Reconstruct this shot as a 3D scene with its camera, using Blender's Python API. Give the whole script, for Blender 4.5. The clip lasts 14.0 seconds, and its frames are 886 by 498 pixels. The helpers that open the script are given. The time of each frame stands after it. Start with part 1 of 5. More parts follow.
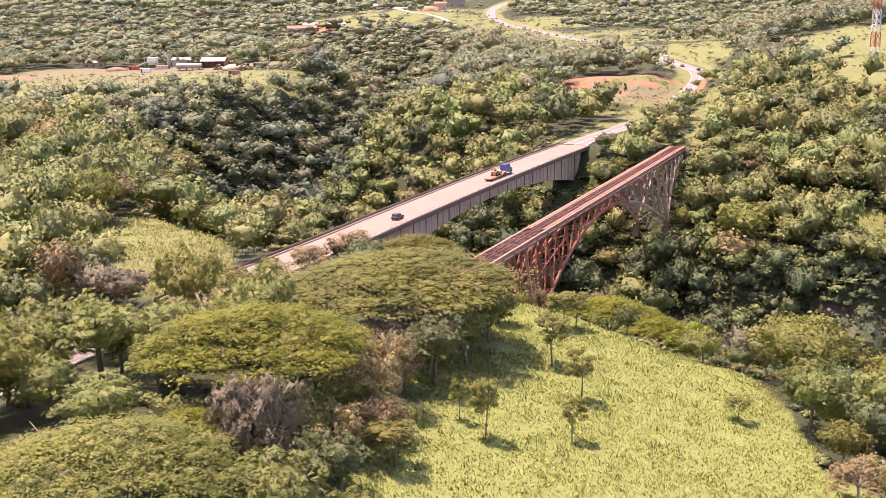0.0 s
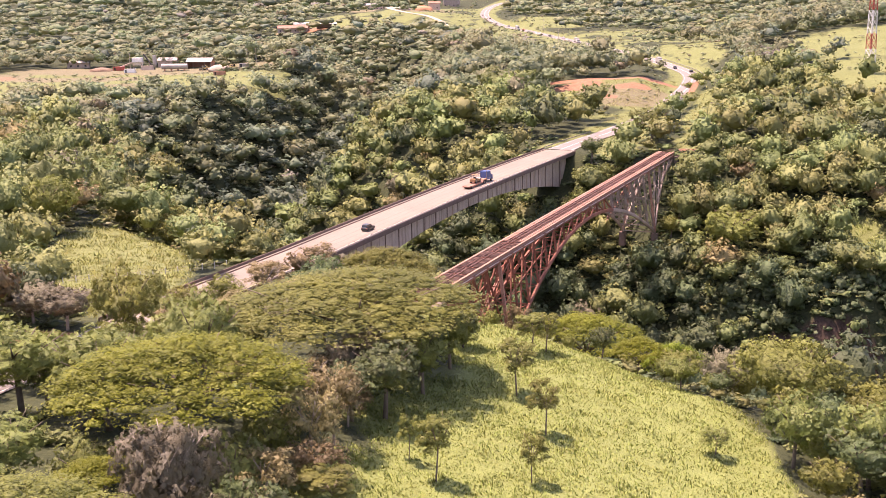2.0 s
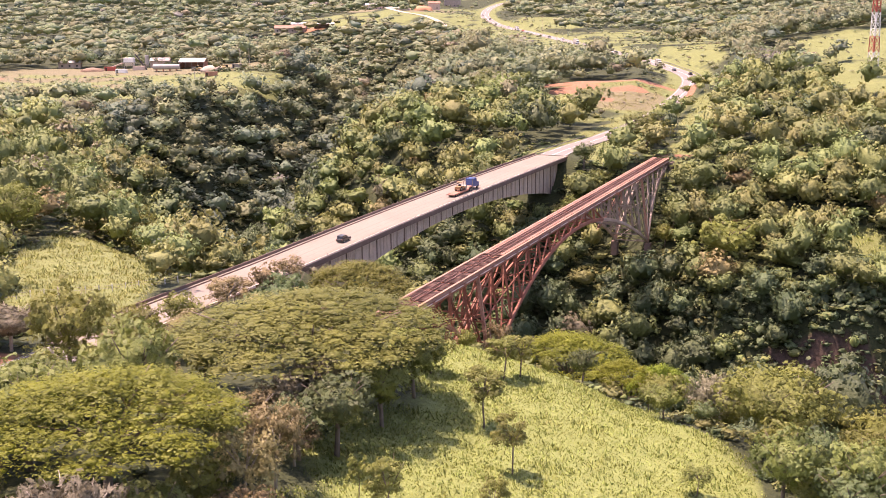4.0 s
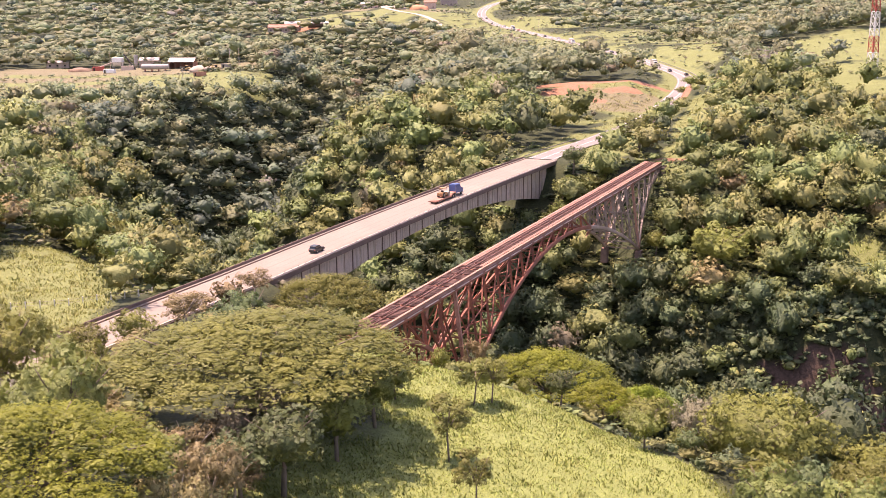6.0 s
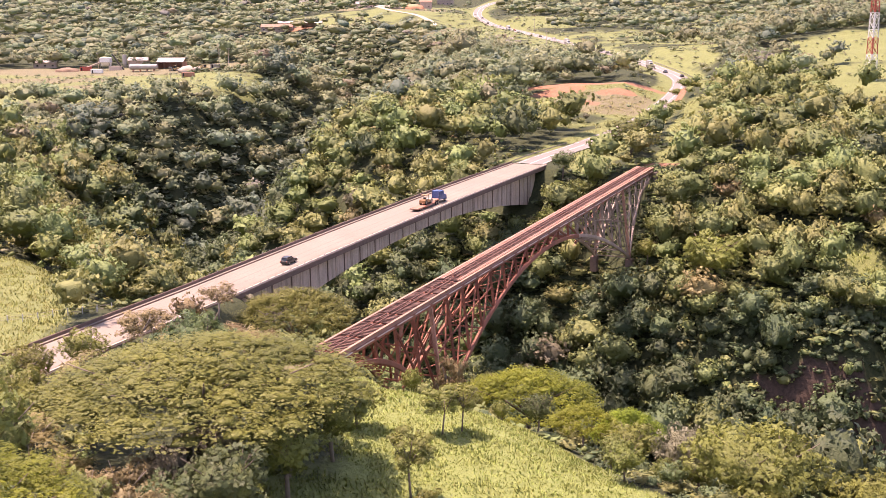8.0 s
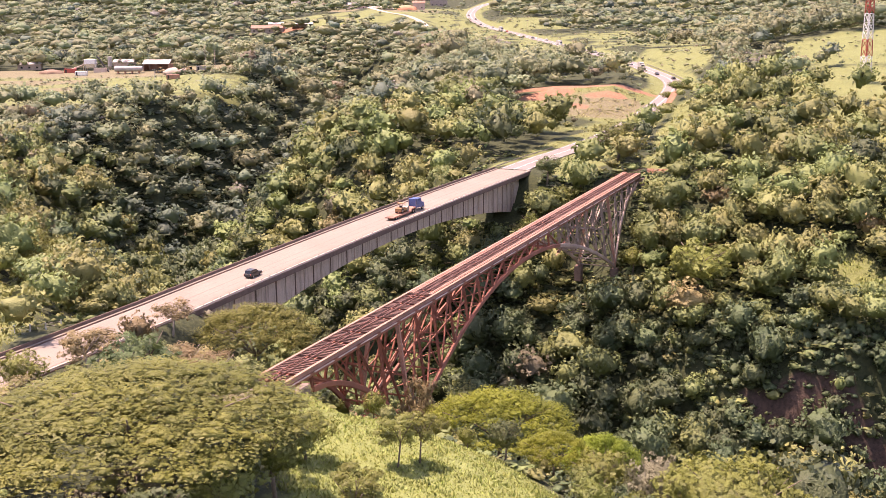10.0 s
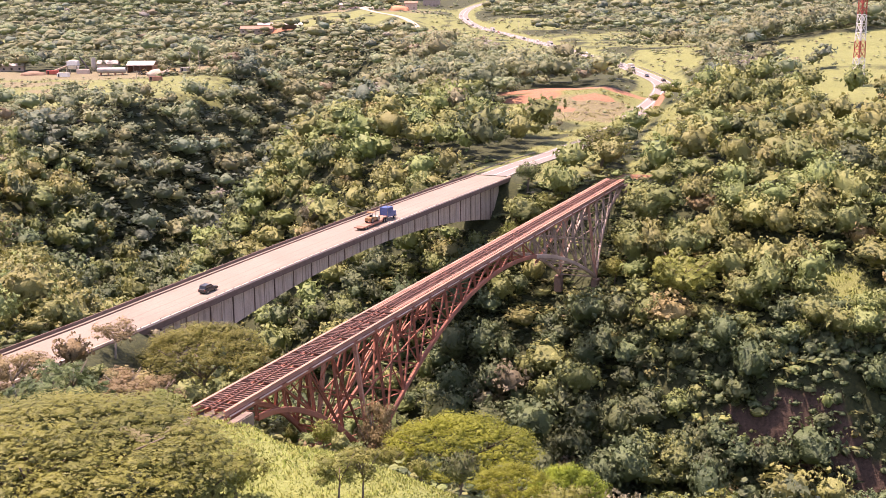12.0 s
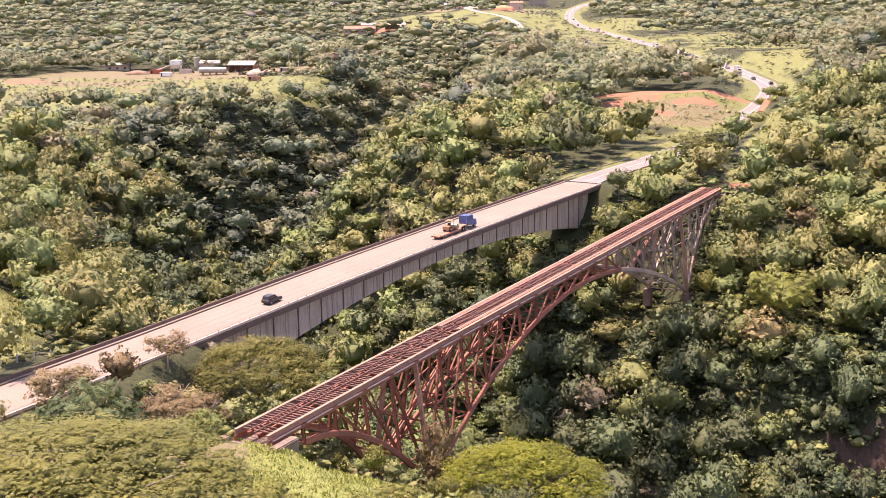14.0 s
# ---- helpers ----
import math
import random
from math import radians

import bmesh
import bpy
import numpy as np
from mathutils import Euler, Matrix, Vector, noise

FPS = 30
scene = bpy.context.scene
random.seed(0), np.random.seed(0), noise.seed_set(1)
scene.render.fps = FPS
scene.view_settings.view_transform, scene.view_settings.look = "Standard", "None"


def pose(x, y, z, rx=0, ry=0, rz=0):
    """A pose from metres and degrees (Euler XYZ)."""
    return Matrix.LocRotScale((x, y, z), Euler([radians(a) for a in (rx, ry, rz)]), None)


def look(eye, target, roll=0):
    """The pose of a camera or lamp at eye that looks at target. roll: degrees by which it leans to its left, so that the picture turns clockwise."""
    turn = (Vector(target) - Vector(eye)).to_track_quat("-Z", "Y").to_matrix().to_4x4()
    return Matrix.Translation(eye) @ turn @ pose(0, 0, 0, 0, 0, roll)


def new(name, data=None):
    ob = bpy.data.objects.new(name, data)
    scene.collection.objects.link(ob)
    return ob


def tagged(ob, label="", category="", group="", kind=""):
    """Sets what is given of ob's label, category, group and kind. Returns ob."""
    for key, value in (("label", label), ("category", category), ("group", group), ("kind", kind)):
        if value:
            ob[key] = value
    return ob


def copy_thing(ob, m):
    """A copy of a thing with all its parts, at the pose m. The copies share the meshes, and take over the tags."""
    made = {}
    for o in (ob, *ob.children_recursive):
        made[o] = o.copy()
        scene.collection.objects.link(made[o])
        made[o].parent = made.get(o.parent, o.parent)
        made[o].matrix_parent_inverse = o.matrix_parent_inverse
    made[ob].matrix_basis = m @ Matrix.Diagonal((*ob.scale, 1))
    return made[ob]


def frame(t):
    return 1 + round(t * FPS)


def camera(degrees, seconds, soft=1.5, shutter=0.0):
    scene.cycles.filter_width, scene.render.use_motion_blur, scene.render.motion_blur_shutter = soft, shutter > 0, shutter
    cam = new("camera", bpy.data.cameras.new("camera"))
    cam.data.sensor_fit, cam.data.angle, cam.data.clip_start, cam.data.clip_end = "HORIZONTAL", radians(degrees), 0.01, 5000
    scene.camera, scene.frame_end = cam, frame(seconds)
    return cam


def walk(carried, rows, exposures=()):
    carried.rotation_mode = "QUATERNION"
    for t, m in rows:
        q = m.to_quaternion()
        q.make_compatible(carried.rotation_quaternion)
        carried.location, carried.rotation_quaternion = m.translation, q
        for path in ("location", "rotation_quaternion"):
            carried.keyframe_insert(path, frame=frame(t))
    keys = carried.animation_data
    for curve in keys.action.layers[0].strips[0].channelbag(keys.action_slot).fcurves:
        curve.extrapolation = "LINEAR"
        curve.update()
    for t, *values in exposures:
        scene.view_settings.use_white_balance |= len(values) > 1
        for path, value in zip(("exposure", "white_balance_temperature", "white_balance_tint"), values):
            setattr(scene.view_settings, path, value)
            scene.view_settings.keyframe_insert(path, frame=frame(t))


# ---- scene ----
cam = camera(41.5, 14.0, 0.45)
PATH = [
    (0, (-0.046, -0.008, 59.977), (-0.021, 1.945, 59.547), -0.8),
    (0.5, (1.698, 3.609, 59.94), (1.728, 5.561, 59.509), -0.8),
    (1, (3.499, 7.153, 60.015), (3.527, 9.106, 59.585), -0.8),
    (1.5, (5.242, 10.786, 60.078), (5.27, 12.739, 59.646), -0.8),
    (2, (6.937, 14.354, 60.137), (6.964, 16.307, 59.706), -0.7),
    (2.5, (8.637, 17.886, 60.151), (8.662, 19.839, 59.72), -0.7),
    (3, (10.256, 21.368, 60.186), (10.279, 23.321, 59.755), -0.6),
    (5.5, (17.574, 37.842, 60.132), (17.593, 39.795, 59.7), -0.5),
    (6, (18.858, 40.996, 60.133), (18.877, 42.949, 59.7), -0.5),
    (6.5, (20.062, 44.127, 60.135), (20.08, 46.079, 59.702), -0.5),
    (7, (21.241, 47.187, 60.125), (21.259, 49.14, 59.692), -0.5),
    (7.5, (22.459, 50.277, 60.163), (22.478, 52.229, 59.729), -0.5),
    (8, (23.79, 53.372, 60.136), (23.81, 55.325, 59.702), -0.4),
    (10.5, (31.321, 68.128, 59.958), (31.345, 70.08, 59.526), -0.4),
    (11, (33.116, 71.268, 60.029), (33.141, 73.221, 59.596), -0.4),
    (11.5, (34.938, 74.437, 60.065), (34.963, 76.39, 59.633), -0.5),
    (12, (36.669, 77.603, 60.026), (36.695, 79.555, 59.594), -0.4),
    (12.5, (38.248, 80.799, 59.948), (38.243, 82.752, 59.517), -0.5),
    (13, (39.864, 83.895, 59.931), (39.742, 85.844, 59.5), -0.5),
    (13.5, (41.827, 86.851, 60.028), (41.668, 88.798, 59.597), -0.5),
    (14, (43.299, 89.944, 59.979), (43.143, 91.89, 59.548), -0.5),
]
walk(cam, [(t, look(eye, target, roll)) for t, eye, target, roll in PATH], [(0.0, 1.17, 7450, 41), (14.0, 1.17, 7450, 41)])

# ---- world, sun, exposure ----
SUN_WAY = Vector((-0.30, 0.10, 0.95)).normalized()
world = bpy.data.worlds.new("sky")
scene.world = world
world.use_nodes = True
sky = world.node_tree.nodes.new("ShaderNodeTexSky")
sky.sky_type, sky.sun_disc = "NISHITA", False
sky.sun_elevation = math.asin(SUN_WAY.z)
sky.sun_rotation = math.atan2(SUN_WAY.x, SUN_WAY.y)
sky.dust_density = 2.0
world.node_tree.links.new(sky.outputs[0], world.node_tree.nodes["Background"].inputs[0])
world.node_tree.nodes["Background"].inputs[1].default_value = 0.15
lamp = bpy.data.lights.new("sun", "SUN")
lamp.energy, lamp.angle, lamp.color = 4.1, radians(0.6), (1.0, 0.92, 0.80)
sun = new("sun", lamp)
sun.matrix_world = look(SUN_WAY * 500, (0, 0, 0))

# ---- materials ----
MATS = {}


def nodes_of(name):
    m = bpy.data.materials.new(name)
    m.use_nodes = True
    MATS[name] = m
    t = m.node_tree
    return m, t, t.nodes["Principled BSDF"]


def link(t, a, b):
    t.links.new(a, b)


def noise_node(t, coord, scale, detail=4.0, rough=0.55):
    n = t.nodes.new("ShaderNodeTexNoise")
    n.inputs["Scale"].default_value = scale
    n.inputs["Detail"].default_value = detail
    n.inputs["Roughness"].default_value = rough
    link(t, coord, n.inputs["Vector"])
    return n.outputs["Fac"]


def ramp(t, fac, *stops):
    r = t.nodes.new("ShaderNodeValToRGB")
    while len(r.color_ramp.elements) < len(stops):
        r.color_ramp.elements.new(0.5)
    for e, (p, c) in zip(r.color_ramp.elements, stops):
        e.position, e.color = p, (*c, 1)
    link(t, fac, r.inputs[0])
    return r.outputs[0]


def mixed(t, fac, a, b, how="MIX"):
    n = t.nodes.new("ShaderNodeMix")
    n.data_type, n.blend_type = "RGBA", how
    for socket, v in ((n.inputs[0], fac), (n.inputs[6], a), (n.inputs[7], b)):
        if isinstance(v, (int, float)):
            socket.default_value = v
        elif isinstance(v, tuple):
            socket.default_value = (*v, 1)
        else:
            link(t, v, socket)
    return n.outputs[2]


def math_node(t, how, a, b=0.0):
    n = t.nodes.new("ShaderNodeMath")
    n.operation = how
    for socket, v in zip(n.inputs, (a, b)):
        if isinstance(v, (int, float)):
            socket.default_value = v
        else:
            link(t, v, socket)
    return n.outputs[0]


def surface(name, light, dark, scale=0.6, fine=8.0, rough=0.85, metal=0.0, bump=0.15, spread=0.12):
    """A weathered surface: two colours in large stains, fine grain, a difference from piece to piece."""
    m, t, b = nodes_of(name)
    pos = t.nodes.new("ShaderNodeNewGeometry").outputs["Position"]
    stains = noise_node(t, pos, scale)
    grain = noise_node(t, pos, fine, 3.0, 0.6)
    col = ramp(t, stains, (0.32, dark), (0.68, light))
    col = mixed(t, 0.35, col, ramp(t, grain, (0.3, tuple(0.55 * c for c in light)), (0.7, tuple(min(1, 1.25 * c) for c in light))))
    rnd = t.nodes.new("ShaderNodeObjectInfo").outputs["Random"]
    val = math_node(t, "ADD", math_node(t, "MULTIPLY", rnd, 2 * spread), 1 - spread)
    hsv = t.nodes.new("ShaderNodeHueSaturation")
    link(t, val, hsv.inputs["Value"])
    link(t, col, hsv.inputs["Color"])
    link(t, hsv.outputs[0], b.inputs["Base Color"])
    b.inputs["Roughness"].default_value, b.inputs["Metallic"].default_value = rough, metal
    if bump:
        n = t.nodes.new("ShaderNodeBump")
        n.inputs["Strength"].default_value, n.inputs["Distance"].default_value = bump, 0.05
        link(t, grain, n.inputs["Height"])
        link(t, n.outputs[0], b.inputs["Normal"])
    return m


def foliage(name, light, dark, through_light=0.25, rough=0.55, ragged=0.0, relief=0.0):
    """Leaves: each leaf and each crown has its own tint, and some light comes through them."""
    m, t, b = nodes_of(name)
    geo = t.nodes.new("ShaderNodeNewGeometry")
    info = t.nodes.new("ShaderNodeObjectInfo")
    patch = noise_node(t, geo.outputs["Position"], 0.09, 2.0)
    clump = noise_node(t, geo.outputs["Position"], 0.55, 2.0)
    leaf = geo.outputs["Random Per Island"]
    tint = t.nodes.new("ShaderNodeAttribute")
    tint.attribute_name = "tint"
    own = math_node(t, "FRACT", math_node(t, "ADD", info.outputs["Random"], tint.outputs["Fac"]))
    blend = math_node(t, "ADD", math_node(t, "MULTIPLY", leaf, 0.3), math_node(t, "MULTIPLY", patch, 0.75))
    blend = math_node(t, "ADD", blend, math_node(t, "MULTIPLY", clump, 0.3))
    col = ramp(t, blend, (0.45, dark), (0.95, light))
    hsv = t.nodes.new("ShaderNodeHueSaturation")
    link(t, math_node(t, "ADD", math_node(t, "MULTIPLY", own, 0.035), 0.482), hsv.inputs["Hue"])
    link(t, math_node(t, "ADD", math_node(t, "MULTIPLY", own, 0.42), 0.80), hsv.inputs["Value"])
    link(t, col, hsv.inputs["Color"])
    link(t, hsv.outputs[0], b.inputs["Base Color"])
    b.inputs["Roughness"].default_value = rough
    b.inputs["Specular IOR Level"].default_value = 0.3
    if relief:
        bump = t.nodes.new("ShaderNodeBump")
        bump.inputs["Strength"].default_value, bump.inputs["Distance"].default_value = 0.8, 0.8 / relief
        link(t, noise_node(t, geo.outputs["Position"], relief, 2.0, 0.6), bump.inputs["Height"])
        link(t, bump.outputs[0], b.inputs["Normal"])
    tr = t.nodes.new("ShaderNodeBsdfTranslucent")
    link(t, hsv.outputs[0], tr.inputs[0])
    mix = t.nodes.new("ShaderNodeMixShader")
    mix.inputs[0].default_value = through_light
    link(t, b.outputs[0], mix.inputs[1])
    link(t, tr.outputs[0], mix.inputs[2])
    out = mix.outputs[0]
    if ragged:
        # gaps between the leaflets of a spray
        gaps = t.nodes.new("ShaderNodeMath")
        gaps.operation = "GREATER_THAN"
        link(t, noise_node(t, geo.outputs["Position"], ragged, 1.0), gaps.inputs[0])
        gaps.inputs[1].default_value = 0.54
        cut = t.nodes.new("ShaderNodeMixShader")
        link(t, gaps.outputs[0], cut.inputs[0])
        link(t, out, cut.inputs[1])
        link(t, t.nodes.new("ShaderNodeBsdfTransparent").outputs[0], cut.inputs[2])
        out = cut.outputs[0]
    link(t, out, t.nodes["Material Output"].inputs[0])
    return m


YELLOW_LEAF = foliage("yellow_green_leaves", (0.29, 0.305, 0.05), (0.165, 0.18, 0.03))
# Green, dark and olive: a touch of haze is in the bluer colour.
GREEN_LEAF = foliage("green_leaves", (0.245, 0.285, 0.098), (0.165, 0.21, 0.08), relief=2.2)
DARK_LEAF = foliage("dark_green_leaves", (0.15, 0.19, 0.083), (0.075, 0.11, 0.056), relief=2.2)
OLIVE_LEAF = foliage("olive_leaves", (0.29, 0.30, 0.105), (0.205, 0.218, 0.083), relief=2.2)
DRY_LEAF = foliage("dry_brownish_leaves", (0.35, 0.28, 0.13), (0.2, 0.165, 0.08), relief=2.2)
GREY_LEAF = foliage("grey_brown_leaves", (0.305, 0.275, 0.171), (0.156, 0.15, 0.091), relief=2.2)
NEAR_YELLOW = foliage("near_yellow_green_leaves", (0.295, 0.35, 0.036), (0.15, 0.188, 0.02), ragged=8.5)
NEAR_GREEN = foliage("near_green_leaves", (0.235, 0.26, 0.072), (0.11, 0.14, 0.04), ragged=8.5)
NEAR_DARK = foliage("near_dark_green_leaves", (0.15, 0.185, 0.07), (0.055, 0.085, 0.036), ragged=8.5)
NEAR_OLIVE = foliage("near_olive_leaves", (0.235, 0.25, 0.058), (0.13, 0.145, 0.036), ragged=8.5)
NEAR_DRY = foliage("near_dry_brownish_leaves", (0.35, 0.28, 0.13), (0.2, 0.165, 0.08), ragged=8.5)
NEAR_GREY = foliage("near_grey_brown_leaves", (0.25, 0.228, 0.145), (0.12, 0.115, 0.072), ragged=8.5)
# Haze is painted in: paler, bluer copies of the leaf colours for distant trees.
HAZY_GREEN = foliage("hazy_green_leaves", (0.30, 0.34, 0.185), (0.25, 0.305, 0.185), 0.45, relief=1.2)
HAZY_DARK = foliage("hazy_dark_green_leaves", (0.264, 0.318, 0.204), (0.156, 0.208, 0.163), 0.45, relief=1.2)
HAZY_OLIVE = foliage("hazy_olive_leaves", (0.345, 0.355, 0.19), (0.30, 0.32, 0.195), 0.45, relief=1.2)
HAZY_DRY = foliage("hazy_dry_brownish_leaves", (0.38, 0.33, 0.22), (0.27, 0.24, 0.17), 0.45, relief=1.2)
HAZY_GREY = foliage("hazy_grey_brown_leaves", (0.396, 0.366, 0.3), (0.234, 0.227, 0.208), 0.45, relief=1.2)
BANK_GRASS = foliage("dry_bank_grass", (0.31, 0.325, 0.105), (0.23, 0.25, 0.078), 0.35)
GRASS = foliage("grass_blades", (0.325, 0.375, 0.106), (0.25, 0.30, 0.081), 0.4)
BARK = surface("bark", (0.20, 0.16, 0.12), (0.10, 0.08, 0.06), 1.2, 9.0, 0.95)
PALE_BARK = surface("pale_bark", (0.42, 0.36, 0.30), (0.25, 0.21, 0.17), 1.2, 9.0, 0.95)
RUST = surface("rusty_red_paint", (0.36, 0.125, 0.075), (0.20, 0.085, 0.055), 0.25, 5.0, 0.75, 0.0, 0.2, 0.14)
PALE_RUST = surface("pale_pink_paint", (0.46, 0.25, 0.18), (0.30, 0.145, 0.10), 0.4, 5.0, 0.8, 0.0, 0.2, 0.1)
# Grey copy of the rust: sunlight on the far trusses is in its colour.
GREY_STEEL = surface("sunlit_grey_steel", (0.36, 0.29, 0.24), (0.20, 0.15, 0.12), 0.4, 5.0, 0.7, 0.1, 0.2, 0.14)
TIE_WOOD = surface("old_tie_wood", (0.20, 0.11, 0.085), (0.09, 0.06, 0.05), 0.9, 9.0, 0.95, 0.0, 0.3, 0.35)
RAIL_STEEL = surface("rail_steel", (0.40, 0.20, 0.15), (0.25, 0.12, 0.09), 0.8, 9.0, 0.5, 0.5)
DECK_CONCRETE = surface("bleached_deck_concrete", (0.248, 0.207, 0.165), (0.196, 0.161, 0.126), 0.08, 3.0, 0.9, 0.0, 0.1)
CONCRETE = surface("grey_concrete", (0.62, 0.50, 0.41), (0.46, 0.365, 0.295), 0.35, 4.0, 0.92, 0.0, 0.15, 0.1)
STAIN_AND_SHADE = surface("stained_and_shaded_concrete", (0.20, 0.135, 0.105), (0.11, 0.075, 0.06), 0.9, 5.0, 0.95)
STONE = surface("abutment_stone", (0.24, 0.185, 0.145), (0.12, 0.095, 0.08), 0.7, 3.0, 0.95, 0.0, 0.4)
ASPHALT = surface("worn_asphalt", (0.235, 0.209, 0.191), (0.174, 0.152, 0.139), 0.06, 2.0, 0.9)
MARKING = surface("road_marking", (0.75, 0.72, 0.66), (0.55, 0.52, 0.48), 0.8, 6.0, 0.7)
GRAVEL = surface("pale_gravel", (0.46, 0.38, 0.31), (0.33, 0.27, 0.21), 0.1, 2.0, 0.95)
STREAKED = surface("rain_streaked_concrete", (0.62, 0.50, 0.41), (0.46, 0.365, 0.295), 0.35, 4.0, 0.92)


def add_streaks(m):
    """Dark streaks that rain has drawn straight down."""
    t = m.node_tree
    b = t.nodes["Principled BSDF"]
    scaled = t.nodes.new("ShaderNodeMapping")
    scaled.inputs["Scale"].default_value = (1.0, 1.0, 0.05)
    link(t, t.nodes.new("ShaderNodeNewGeometry").outputs["Position"], scaled.inputs["Vector"])
    fac = ramp(t, noise_node(t, scaled.outputs[0], 1.7, 3.0, 0.7), (0.5, (0, 0, 0)), (0.72, (0.75, 0.75, 0.75)))
    old = b.inputs["Base Color"].links[0].from_socket
    link(t, mixed(t, fac, old, (0.15, 0.11, 0.085)), b.inputs["Base Color"])


add_streaks(STREAKED)
WHITE_PAINT = surface("white_paint", (0.80, 0.78, 0.74), (0.62, 0.60, 0.56), 0.5, 4.0, 0.6)
RED_PAINT = surface("red_paint", (0.50, 0.10, 0.07), (0.34, 0.07, 0.05), 0.5, 4.0, 0.6)
ROOF_ZINC = surface("zinc_roof", (0.46, 0.43, 0.40), (0.30, 0.27, 0.25), 0.4, 4.0, 0.55, 0.1)
ROOF_RUST = surface("rusty_roof", (0.45, 0.22, 0.15), (0.26, 0.13, 0.09), 0.4, 4.0, 0.8)
WALL_PLASTER = surface("plaster", (0.56, 0.44, 0.37), (0.40, 0.31, 0.25), 0.4, 4.0, 0.9)
BLUE_PAINT = surface("blue_truck_paint", (0.07, 0.12, 0.30), (0.05, 0.09, 0.22), 0.8, 5.0, 0.4)
BLACK_PAINT = surface("black_car_paint", (0.035, 0.035, 0.04), (0.02, 0.02, 0.022), 0.8, 5.0, 0.3)
SILVER_PAINT = surface("silver_car_paint", (0.42, 0.39, 0.36), (0.33, 0.31, 0.29), 0.8, 5.0, 0.35, 0.3)
RUBBER = surface("tyre_rubber", (0.03, 0.03, 0.03), (0.018, 0.018, 0.018), 2.0, 9.0, 0.9)
STEEL = surface("dull_steel", (0.34, 0.31, 0.28), (0.22, 0.20, 0.18), 0.8, 6.0, 0.5, 0.4)
YELLOW_MACHINE = surface("machine_yellow", (0.36, 0.20, 0.09), (0.24, 0.13, 0.06), 0.8, 5.0, 0.6)
SOIL_RED = surface("red_soil", (0.55, 0.27, 0.15), (0.40, 0.18, 0.10), 0.12, 1.5, 0.95, 0.0, 0.4)
BROWN_EARTH = surface("brown_earth", (0.30, 0.20, 0.135), (0.20, 0.13, 0.09), 0.12, 1.5, 0.95, 0.0, 0.4)
GLASS, _t, _b = nodes_of("dark_window_glass")
_b.inputs["Base Color"].default_value = (0.02, 0.025, 0.03, 1)
_b.inputs["Roughness"].default_value = 0.08


def ground_material():
    """Grass, dry grass, forest floor, red soil and bare rock, told apart by the cover of the land."""
    m, t, b = nodes_of("land")
    pos = t.nodes.new("ShaderNodeNewGeometry").outputs["Position"]
    big, mid, fine = noise_node(t, pos, 0.018), noise_node(t, pos, 0.12), noise_node(t, pos, 1.1, 5.0, 0.65)
    grass = ramp(t, mid, (0.3, (0.14, 0.17, 0.05)), (0.7, (0.20, 0.23, 0.07)))
    grass = mixed(t, ramp(t, noise_node(t, pos, 0.28, 3.0), (0.46, (0, 0, 0)), (0.62, (0.7, 0.7, 0.7))), grass, (0.13, 0.145, 0.045))
    grass = mixed(t, 0.5, grass, ramp(t, fine, (0.3, (0.09, 0.11, 0.036)), (0.7, (0.20, 0.215, 0.08))))
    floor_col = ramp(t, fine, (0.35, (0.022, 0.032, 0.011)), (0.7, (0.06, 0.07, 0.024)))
    dry = ramp(t, fine, (0.3, (0.13, 0.118, 0.062)), (0.7, (0.20, 0.178, 0.095)))
    soil = mixed(t, 0.5, ramp(t, mid, (0.3, (0.22, 0.095, 0.05)), (0.7, (0.36, 0.18, 0.10))), ramp(t, fine, (0.35, (0.17, 0.075, 0.04)), (0.68, (0.42, 0.22, 0.13))))
    # Very dark rock: the shade under the overhang is put into its colour.
    rock = ramp(t, fine, (0.3, (0.04, 0.027, 0.02)), (0.7, (0.115, 0.072, 0.052)))

    def att(name):
        a = t.nodes.new("ShaderNodeAttribute")
        a.attribute_name = name
        return a.outputs["Fac"]

    def edge(name):
        jag = math_node(t, "ADD", att(name), math_node(t, "MULTIPLY", math_node(t, "SUBTRACT", mid, 0.5), 0.5))
        n = t.nodes.new("ShaderNodeMapRange")
        n.inputs[1].default_value, n.inputs[2].default_value = 0.4, 0.6
        link(t, jag, n.inputs[0])
        return n.outputs[0]

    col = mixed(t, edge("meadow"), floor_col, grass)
    lush = ramp(t, fine, (0.3, (0.155, 0.185, 0.053)), (0.7, (0.215, 0.255, 0.073)))
    col = mixed(t, edge("lush"), col, lush)
    col = mixed(t, edge("dry"), col, dry)
    col = mixed(t, edge("rock"), col, rock)
    col = mixed(t, edge("soil"), col, soil)
    link(t, col, b.inputs["Base Color"])
    b.inputs["Roughness"].default_value = 0.95
    n = t.nodes.new("ShaderNodeBump")
    n.inputs["Strength"].default_value, n.inputs["Distance"].default_value = 0.6, 0.5
    link(t, fine, n.inputs["Height"])
    link(t, n.outputs[0], b.inputs["Normal"])
    return m


LAND = ground_material()

